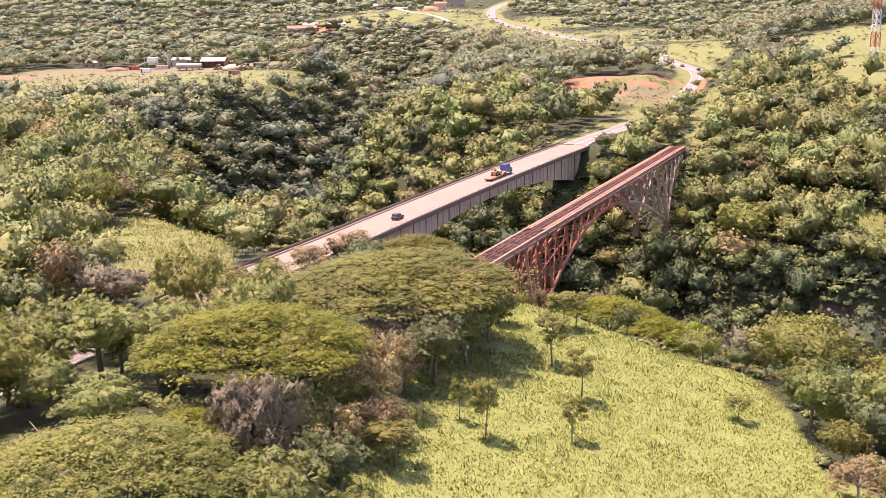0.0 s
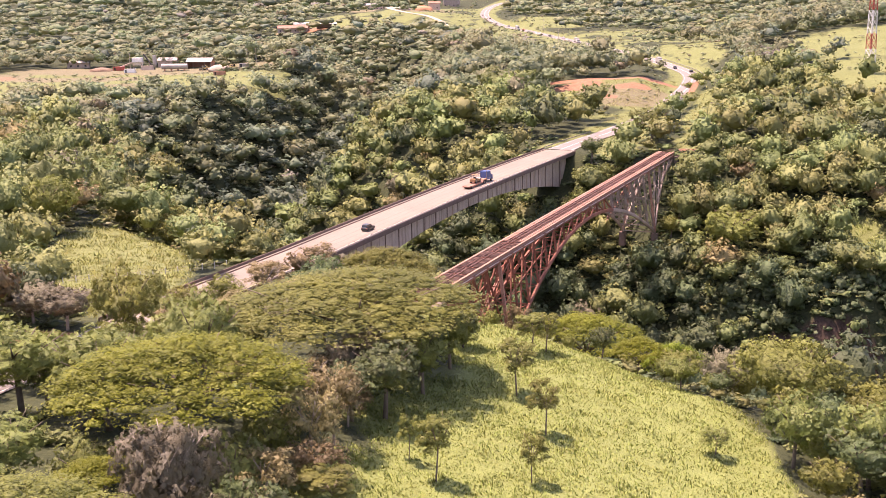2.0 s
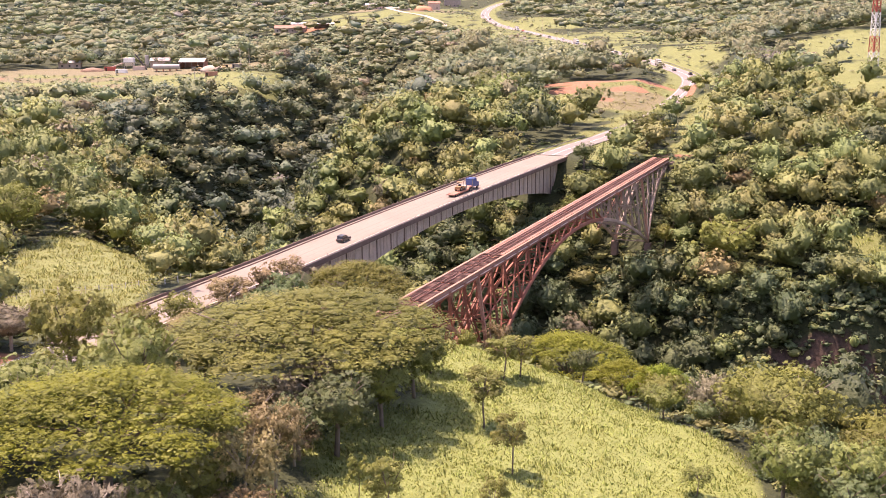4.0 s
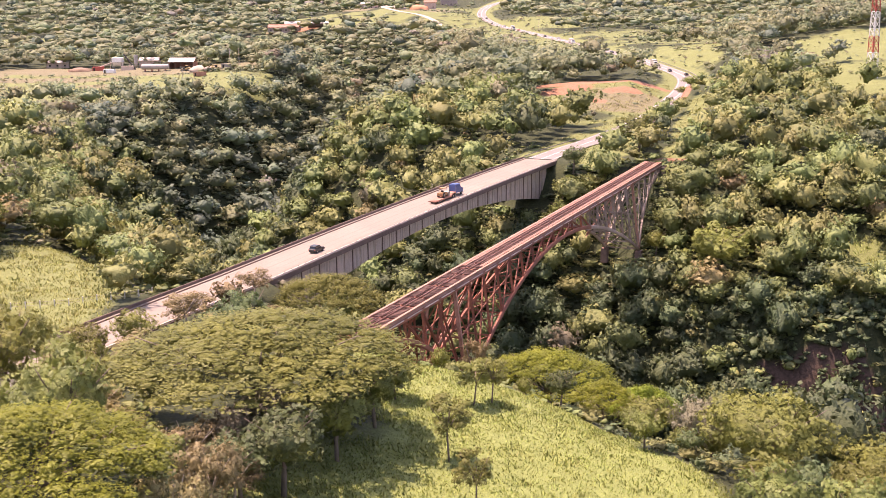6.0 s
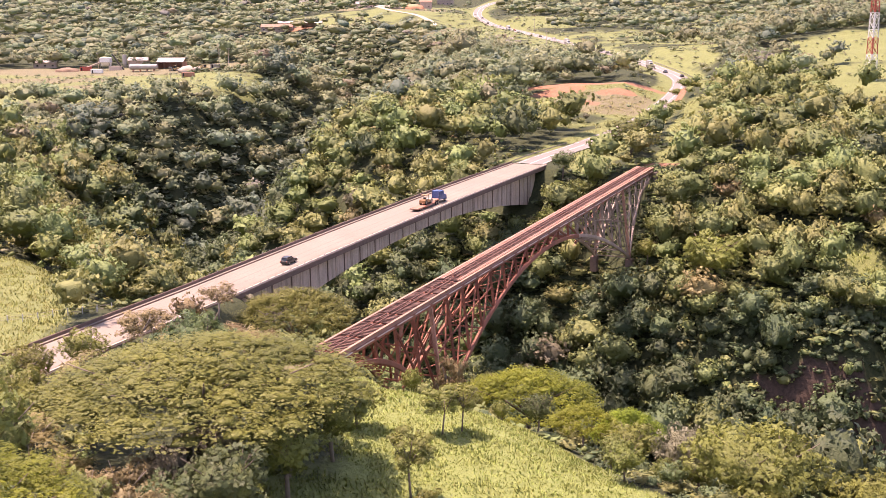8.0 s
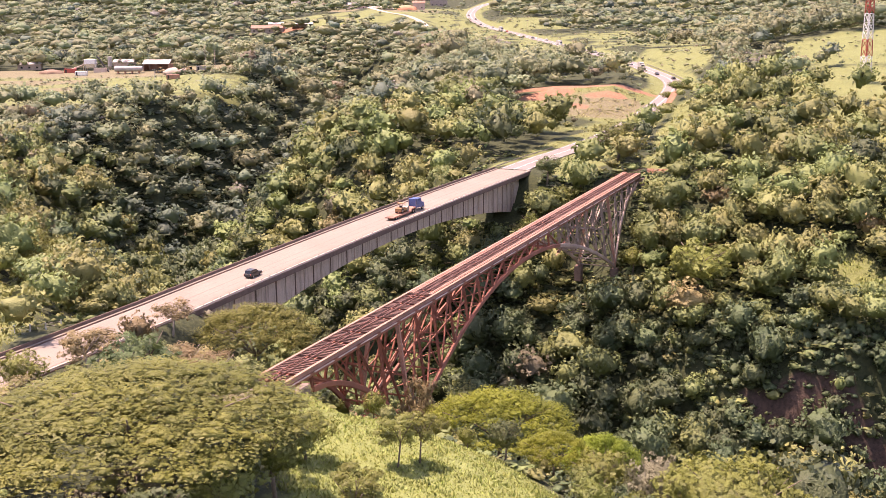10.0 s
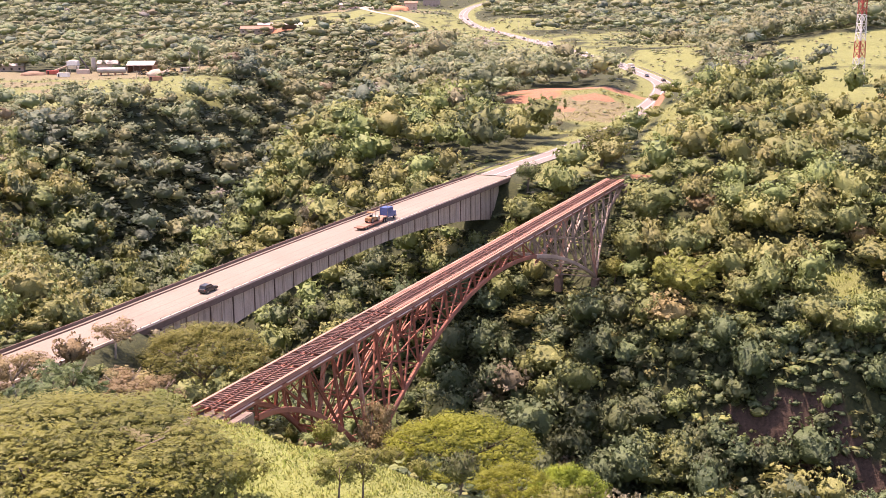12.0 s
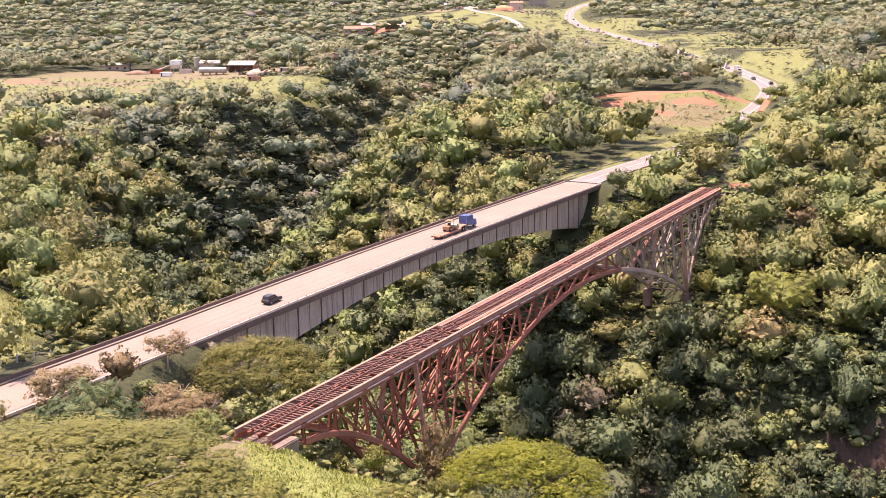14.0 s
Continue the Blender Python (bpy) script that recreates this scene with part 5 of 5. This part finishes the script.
def build_box_truck(paint, label):
    truck = new("box_truck")
    part("chassis", boxed(-0.5, 0.5, -5.2, 3.6, 0.6, 0.85), STEEL, truck)
    part("cargo_box", boxed(-1.25, 1.25, -5.4, 1.7, 0.95, 3.7, bevel=0.05), ROOF_ZINC, truck, "pale grey cargo box")
    part("cab", extruded([(1.9, 0.6), (1.9, 2.7), (3.2, 2.7), (3.7, 1.7), (3.8, 0.6)], 1.15), paint, truck)
    part("windscreen", extruded([(3.24, 2.55), (3.3, 2.58), (3.75, 1.75), (3.68, 1.72)], 1.0, 0.0), GLASS, truck)
    for x in (-1.0, 1.0):
        for y in (-4.0, -2.9, 2.8):
            wheel(truck, x, y, 0.5, 0.3)
    return tagged(truck, label, "truck", "trucks on the highway")


def build_lowbed():
    truck = new("lowbed_truck")
    part("chassis", boxed(-0.5, 0.5, 0.2, 7.6, 0.7, 0.95), STEEL, truck)
    part("cab", extruded([(4.4, 0.9), (4.4, 3.4), (6.0, 3.45), (6.5, 2.2), (8.0, 2.0), (8.2, 0.7), (6.3, 0.7)], 1.15), BLUE_PAINT, truck, "dark blue tractor cab")
    part("sleeper", boxed(-1.2, 1.2, 3.0, 4.35, 1.0, 3.5, bevel=0.08), BLUE_PAINT, truck)
    part("windscreen", extruded([(6.05, 3.3), (6.15, 3.3), (6.55, 2.25), (6.45, 2.25)], 1.0, 0.0), GLASS, truck)
    part("bumper", boxed(-1.2, 1.2, 8.2, 8.4, 0.45, 0.9, bevel=0.04), WHITE_PAINT, truck)
    for x in (-1.0, 1.0):
        part("exhaust_stack", tube(bmesh.new(), (x * 1.1, 2.85, 1.0), (x * 1.1, 2.85, 4.0), 0.08), STEEL, truck)
        for y in (0.9, 2.1, 7.0):
            wheel(truck, x, y, 0.52, 0.4)
    bed = part("trailer", extruded([(-10.2, 0.55), (-10.2, 0.95), (-0.8, 0.95), (-0.2, 1.5), (2.4, 1.5), (2.4, 1.2), (0.1, 1.2), (-0.5, 0.55)], 1.3, 0.0), ROOF_RUST, truck, "rusty lowbed trailer")
    for y in (-9.6, -8.4):
        for x in (-1.05, 1.05):
            wheel(truck, x, y, 0.42, 0.35)
    part("ramp", boxed(-1.2, 1.2, -11.6, -10.25, 0.6, 0.9, bevel=0.04), ROOF_RUST, truck)
    return tagged(truck, "dark blue tractor truck with a lowbed trailer", "truck")


def build_roller():
    m = new("road_roller")
    part("frame", extruded([(-2.2, 0.5), (-2.2, 1.35), (-0.2, 1.5), (1.0, 1.2), (2.0, 1.1), (2.0, 0.5)], 0.9), YELLOW_MACHINE, m)
    part("drum", tube(bmesh.new(), (-1.0, 2.1, 0.7), (1.0, 2.1, 0.7), 0.7, sides=20), STEEL, m)
    part("canopy", boxed(-0.9, 0.9, -1.2, 0.6, 2.55, 2.68, bevel=0.03), YELLOW_MACHINE, m)
    for x in (-0.8, 0.8):
        for y in (-1.1, 0.5):
            part("post", boxed(x - 0.05, x + 0.05, y - 0.05, y + 0.05, 1.2, 2.55), STEEL, m)
        wheel(m, x, -1.3, 0.65, 0.4)
    part("seat", boxed(-0.3, 0.3, -0.7, -0.1, 1.35, 1.9, bevel=0.06), RUBBER, m)
    return tagged(m, "ochre road roller carried on the lowbed trailer", "roller")


def on_road(x, y, lane):
    """The pose of a vehicle on the road nearest to a place; lane is metres to the right of the middle."""
    k = int(np.argmin(np.hypot(ROAD_FINE[:, 0] - x, ROAD_FINE[:, 1] - y)))
    k = min(max(k, 1), len(ROAD_FINE) - 2)
    way = ROAD_FINE[k + 1, :2] - ROAD_FINE[k - 1, :2]
    way /= np.hypot(*way)
    p = ROAD_FINE[k, :2] + lane * np.array((way[1], -way[0]))
    turn = -math.degrees(math.atan2(way[0], way[1])) + (180 if lane < 0 else 0)
    rise = math.degrees(math.atan2(ROAD_FINE[k + 1, 2] - ROAD_FINE[k - 1, 2], 8.0)) * (1 if lane > 0 else -1)
    return pose(p[0], p[1], ROAD_FINE[k, 2] + 0.075, rise, 0, turn)


def on_bridge(s, lane):
    p = ROAD_AT + ROAD_WAY * s + lane * np.array((ROAD_WAY[1], -ROAD_WAY[0]))
    return pose(p[0], p[1], crest(s) + 0.012, 0, 0, -math.degrees(math.atan2(ROAD_WAY[0], ROAD_WAY[1])))


black = build_car(BLACK_PAINT, "black sport utility car driving on the concrete bridge")
black.matrix_world = on_bridge(27.5, 2.4)
silver = build_car(SILVER_PAINT, "silver car on the highway", False)
silver.matrix_world = on_road(160, 795, -2.2)
white = build_car(WHITE_PAINT, "white car on the highway", False)
white.matrix_world = on_road(155, 840, -2.2)
red = build_car(RED_PAINT, "red car on the highway", False)
red.matrix_world = on_road(97, 1165, -2.2)
dark = build_car(BLACK_PAINT, "dark car on the highway", False)
dark.matrix_world = on_road(165, 728, -2.2)
for thing, x, y, lane in ((dark, 148, 876, -2.2), (white, 144, 905, 2.2), (dark, 112, 1067, -2.2), (white, 119, 1037, 2.2), (dark, 88, 1300, -2.2), (white, 90, 1250, 2.2), (silver, 94, 1430, -2.2), (dark, 90, 1380, 2.2), (dark, 163, 700, 2.2)):
    copy_thing(thing, on_road(x, y, lane))
box_truck = build_box_truck(WHITE_PAINT, "white box truck on the highway")
box_truck.matrix_world = on_road(164, 765, -2.2)
copy_thing(box_truck, on_road(132, 985, -2.2))
copy_thing(box_truck, on_road(97, 1190, -2.2))
lowbed = build_lowbed()
lowbed.matrix_world = on_bridge(104, 2.6)
roller = build_roller()
roller.matrix_world = on_bridge(100, 2.6) @ pose(0, 0, 0.955)


# ---- the mast on the hill ----
def build_mast(x, y):
    mast = new("lattice_mast")
    mast.location = (x, y, float(terrain(x, y)))
    mast.rotation_euler = (0, 0, radians(20))
    half = lambda z: 1.9 - 1.1 * min(z, 60) / 60
    steps = [0, 4, 8, 12, 15.75, 19.5, 23.3, 27.1, 31, 35, 39, 43, 47, 51, 55, 60, 66]
    for lo, hi in zip(steps, steps[1:]):
        paint = WHITE_PAINT if lo < 12 or 19 < lo < 31 or 38 < lo < 50 else RED_PAINT
        a, b = half(lo), half(hi)
        corners = [(-1, -1), (1, -1), (1, 1), (-1, 1)]
        for k in range(4):
            (p, q), (r, s) = corners[k], corners[(k + 1) % 4]
            part("leg", tube(bmesh.new(), (p * a, q * a, lo), (p * b, q * b, hi), 0.22, sides=6), paint, mast)
            part("brace", tube(bmesh.new(), (p * a, q * a, lo), (r * b, s * b, hi), 0.12, sides=5), paint, mast)
            part("brace", tube(bmesh.new(), (r * a, s * a, lo), (p * b, q * b, hi), 0.12, sides=5), paint, mast)
            part("strut", tube(bmesh.new(), (p * b, q * b, hi), (r * b, s * b, hi), 0.10, sides=5), paint, mast)
    tagged(mast, "tall red and white steel lattice mast on the grassy hill", "mast")


build_mast(229, 600)


# ---- the yard and the houses beyond the gorge ----
def build_shed(x, y, long, deep, high, turn, roof_mat, wall_mat, label, open_front=False):
    shed = new("shed")
    shed.matrix_world = pose(x, y, float(terrain(x, y)), 0, 0, turn)
    for side in (-1, 1):
        part("side_wall", boxed(side * long / 2 - 0.1, side * long / 2 + 0.1, -deep / 2, deep / 2, -1, high), wall_mat, shed)
    part("back_wall", boxed(-long / 2 + 0.1, long / 2 - 0.1, deep / 2 - 0.2, deep / 2, -1, high), wall_mat, shed)
    if not open_front:
        part("front_wall", boxed(-long / 2 + 0.1, long / 2 - 0.1, -deep / 2, -deep / 2 + 0.2, -1, high), wall_mat, shed)
        for k in range(max(2, int(long // 5))):
            wx = -long / 2 + (k + 0.5) * long / max(2, int(long // 5))
            part("window", boxed(wx - 0.7, wx + 0.7, -deep / 2 - 0.04, -deep / 2 + 0.05, 0.9, 2.1), GLASS, shed)
    else:
        for k in range(int(long // 4) + 1):
            wx = -long / 2 + 0.3 + k * (long - 0.6) / int(long // 4)
            part("post", boxed(wx - 0.12, wx + 0.12, -deep / 2, -deep / 2 + 0.24, -1, high), STEEL, shed)
    ridge = high + 0.22 * deep
    part("roof", extruded([(-deep / 2 - 0.7, high + 0.02), (0, ridge), (deep / 2 + 0.7, high + 0.02), (deep / 2 + 0.7, high + 0.17), (0, ridge + 0.17), (-deep / 2 - 0.7, high + 0.17)], long / 2 + 0.6, 0.0), roof_mat, shed)
    return tagged(shed, label, "shed")


build_shed(-256, 918, 16, 7, 3.6, 8, ROOF_ZINC, WALL_PLASTER, "small grey shed with a metal roof")
build_shed(-160, 900, 18, 12, 4.2, -4, ROOF_ZINC, ROOF_RUST, "open metal-roofed shed in the yard", True)
build_shed(-188, 918, 14, 9, 4.5, 2, ROOF_ZINC, WALL_PLASTER, "shed with a pale metal roof behind the tank")
build_shed(-126, 1226, 30, 12, 4.0, 3, ROOF_RUST, WALL_PLASTER, "long house with a rusty red roof")
build_shed(-118, 1238, 16, 9, 5.0, 3, ROOF_ZINC, WALL_PLASTER, "house with a pale metal roof")
build_shed(-92, 1230, 20, 8, 3.6, 0, ROOF_ZINC, WALL_PLASTER, "open shelter with a pale roof", True)
build_shed(45, 1625, 22, 10, 9, 0, ROOF_ZINC, WALL_PLASTER, "grey block building by the road")
build_shed(-52, 1456, 20, 10, 5, 5, ROOF_ZINC, WALL_PLASTER, "pale building beside the quarry")
build_shed(20, 1470, 14, 10, 7, 0, ROOF_RUST, WALL_PLASTER, "rusty brown plant building at the quarry")
build_shed(-60, 1490, 12, 8, 4, 0, ROOF_ZINC, WALL_PLASTER, "small pale house among the trees")


def build_tank(x, y):
    tank = new("storage_tank")
    tank.matrix_world = pose(x, y, float(terrain(x, y)), 0, 0, 3)
    bm = tube(bmesh.new(), (-9, 0, 3.2), (9, 0, 3.2), 1.9, sides=24)
    part("shell", bm, ROOF_ZINC, tank, "silver steel shell")
    for e in (-9, 9):
        bm = bmesh.new()
        bmesh.ops.create_uvsphere(bm, u_segments=20, v_segments=10, radius=1.88)
        bmesh.ops.transform(bm, matrix=Matrix.Translation((e, 0, 3.2)) @ Matrix.Diagonal((0.3, 1, 1, 1)), verts=bm.verts)
        part("end_cap", bm, ROOF_ZINC, tank, smooth=True)
    for e in (-7, -2.3, 2.3, 7):
        part("saddle", boxed(e - 0.3, e + 0.3, -1.6, 1.6, -0.5, 1.9, bevel=0.05), ROOF_RUST, tank)
    tagged(tank, "long silver storage tank on steel saddles", "tank")


build_tank(-173, 868)


def build_plant(x, y):
    plant = new("crushing_plant")
    plant.matrix_world = pose(x, y, float(terrain(x, y)), 0, 0, 0)
    part("hopper", extruded([(-3, 6), (-3, 9), (3, 9), (3, 6), (1, 3.5), (-1, 3.5)], 3.5, 0.1), WHITE_PAINT, plant, "pale steel hopper")
    for px in (-3, 3):
        for py in (-2.5, 2.5):
            part("leg", boxed(px - 0.2, px + 0.2, py - 0.2, py + 0.2, -0.5, 6.2), STEEL, plant)
    belt = part("conveyor", tube(bmesh.new(), (4, 2, 11.5), (13, -3, 0.8), 0.6, sides=6), RUBBER, plant, "dark sloping conveyor")
    part("conveyor_leg", boxed(8.3, 8.7, -0.7, -0.3, -0.5, 5.8), STEEL, belt)
    part("second_conveyor", tube(bmesh.new(), (-4, 0, 5.5), (-17, -3, 0.8), 0.6, sides=6), GRAVEL, plant, "dusty conveyor")
    part("engine_box", boxed(3.5, 12, -6, -3, 0.3, 3.4, bevel=0.1), WALL_PLASTER, plant)
    part("platform", boxed(-4.2, 4.2, -3.6, 3.6, 5.9, 6.05), STEEL, plant)
    tagged(plant, "dusty crushing plant with sloping conveyors", "machinery")


build_plant(-203, 884)


def build_silo(x, y):
    silo = new("silo")
    silo.location = (x, y, float(terrain(x, y)))
    part("shell", tube(bmesh.new(), (0, 0, 3), (0, 0, 9.5), 1.5, sides=20), ROOF_ZINC, silo, "grey steel shell")
    part("cone", tube(bmesh.new(), (0, 0, 1.0), (0, 0, 3), 0.5, 1.5, sides=20), ROOF_ZINC, silo)
    for k in range(4):
        a = 0.78 + k * 1.57
        part("leg", tube(bmesh.new(), (1.35 * math.cos(a), 1.35 * math.sin(a), -0.5), (1.35 * math.cos(a), 1.35 * math.sin(a), 3.2), 0.15), STEEL, silo)
    tagged(silo, "grey upright silo in the yard", "silo")


build_silo(-197, 912)


def build_container(x, y, paint, label, turn):
    c = new("container")
    c.matrix_world = pose(x, y, float(terrain(x, y)), 0, 0, turn)
    part("box", boxed(-4, 4, -1.3, 1.3, 0.15, 2.8, bevel=0.05), paint, c)
    part("door", boxed(-3.2, -2.2, -1.36, -1.302, 0.2, 2.4), GLASS, c)
    for x_ in (-3.6, 3.6):
        part("foot", boxed(x_ - 0.2, x_ + 0.2, -1.2, 1.2, -0.6, 0.15), STEEL, c)
    tagged(c, label, "container")


build_container(-216, 880, RED_PAINT, "dull red site container in the yard", 4)
build_container(-204, 864, WHITE_PAINT, "white site cabin in the yard", -6)
build_container(-131, 811, ROOF_RUST, "rusty brown container on the dry grass", 2)
build_container(-120, 853, STEEL, "grey container beside the power poles", 0)


def build_heap(x, y, R, H, seed, material, label):
    rng = np.random.RandomState(seed)
    bm = bmesh.new()
    bmesh.ops.create_icosphere(bm, subdivisions=3, radius=1)
    for v in bm.verts:
        f = 1 + 0.22 * noise.noise(v.co * 2.3 + Vector((seed, 0, 0)))
        v.co = Vector((v.co.x * R * f, v.co.y * 0.7 * R * f, max(-0.3, v.co.z * f) * H))
    me = mesh_of(bm, "heap", material, True)
    ob = new("earth_mound", me)
    ob.location = (x, y, float(terrain(x, y)) - 0.1)
    tagged(ob, label, "heap")


build_heap(-137, 853, 9, 4, 1, GRAVEL, "pale heap of rubble in the yard")
build_heap(-228, 876, 9, 2.5, 2, BROWN_EARTH, "brown mound of earth in the yard")
build_heap(-25, 1440, 16, 4, 3, GRAVEL, "pale heap of gravel at the quarry")
build_heap(5, 1450, 14, 6, 4, SOIL_RED, "reddish heap of earth at the quarry")


def build_loader(x, y, turn):
    """A wheel loader with its bucket down."""
    m = new("wheel_loader")
    m.matrix_world = pose(x, y, float(terrain(x, y)), 0, 0, turn)
    part("body", extruded([(-3.2, 0.9), (-3.2, 2.2), (-1.0, 2.4), (0.8, 1.7), (1.6, 1.5), (1.6, 0.9)], 1.1, 0.08), DUSTY_YELLOW, m)
    part("cab", boxed(-0.85, 0.85, -0.9, 0.7, 1.9, 3.5, bevel=0.08), GLASS, m, "dark glazed cab")
    part("cab_roof", boxed(-0.95, 0.95, -1.0, 0.8, 3.5, 3.62, bevel=0.03), DUSTY_YELLOW, m)
    part("bucket", extruded([(3.3, 0.1), (4.6, 0.1), (3.9, 0.6), (3.7, 1.5), (3.3, 1.5)], 1.5, 0.03), STEEL, m)
    for side in (-1, 1):
        part("arm", extruded([(1.2, 1.6), (1.5, 1.9), (3.5, 0.8), (3.3, 0.5)], 0.12, 0.0), DUSTY_YELLOW, m).location = (side * 0.7, 0, 0)
        for wy in (-2.1, 1.2):
            wheel(m, side * 1.15, wy, 0.85, 0.6)
    tagged(m, "dusty yellow wheel loader parked in the yard", "loader", "machines in the yard")


DUSTY_YELLOW = surface("dusty_machine_yellow", (0.52, 0.38, 0.17), (0.36, 0.26, 0.13), 0.6, 4.0, 0.7)
build_loader(-150, 862, 70)
build_loader(-127, 848, -60)
build_loader(-134, 866, 100)


def build_pole(x, y, h):
    pole = new("power_pole")
    pole.location = (x, y, float(terrain(x, y)))
    part("post", tube(bmesh.new(), (0, 0, -0.5), (0, 0, h), 0.2, 0.14), CONCRETE, pole)
    part("cross_arm", boxed(-1.2, 1.2, -0.08, 0.08, h - 1.0, h - 0.8), STEEL, pole)
    for k in (-1, 0, 1):
        part("insulator", tube(bmesh.new(), (k * 1.0, 0, h - 0.8), (k * 1.0, 0, h - 0.5), 0.08), WHITE_PAINT, pole)
    tagged(pole, "grey concrete power pole with a cross-arm", "pole", "power poles")


for x, y, h in ((-119, 858, 13), (-113, 860, 13), (-214, 905, 12), (-140, 800, 9), (108, 905, 12), (120, 1140, 12)):
    build_pole(x, y, h)


def build_fence():
    fence = new("fence")
    for k in range(16):
        x, y = -78 + k * 2.6, 262 + k * 0.9
        z = float(terrain(x, y))
        part("post", boxed(x - 0.09, x + 0.09, y - 0.09, y + 0.09, z - 0.3, z + 1.5), WHITE_PAINT, fence)
        if k < 15:
            z2 = float(terrain(x + 2.6, y + 0.9))
            for h in (0.6, 1.2):
                part("wire", tube(bmesh.new(), (x, y, z + h), (x + 2.6, y + 0.9, z2 + h), 0.02, sides=4), STEEL, fence)
    tagged(fence, "white posts of a wire fence on the grassy bank", "fence")


build_fence()


def build_guard_rail(line, offset, label):
    """Steel guard rail with its posts."""
    rail = new("guard_rail")
    way = np.gradient(line[:, :2], axis=0)
    way /= np.linalg.norm(way, axis=1)[:, None]
    p = np.c_[line[:, :2] + offset * np.stack([way[:, 1], -way[:, 0]], 1), line[:, 2]]
    for k in range(0, len(p) - 2, 2):
        a, b = Vector(p[k]), Vector(p[k + 2])
        member(section_guard, "beam", rail, a + Vector((0, 0, 0.7)), b + Vector((0, 0, 0.7)), 0.12, 0.36)
        member(section_guard, "post", rail, a + Vector((0.1, 0, -0.3)), a + Vector((0.1, 0, 0.75)), 0.12, 0.12)
    tagged(rail, label, "guard rail")


section_guard = section_mesh("beam", STEEL, "box")
build_guard_rail(ROAD_FAR[:90], 6.6, "weathered steel guard rail along the highway")
build_guard_rail(ROAD_FAR[:14], -6.6, "weathered steel guard rail beside the bridge end")
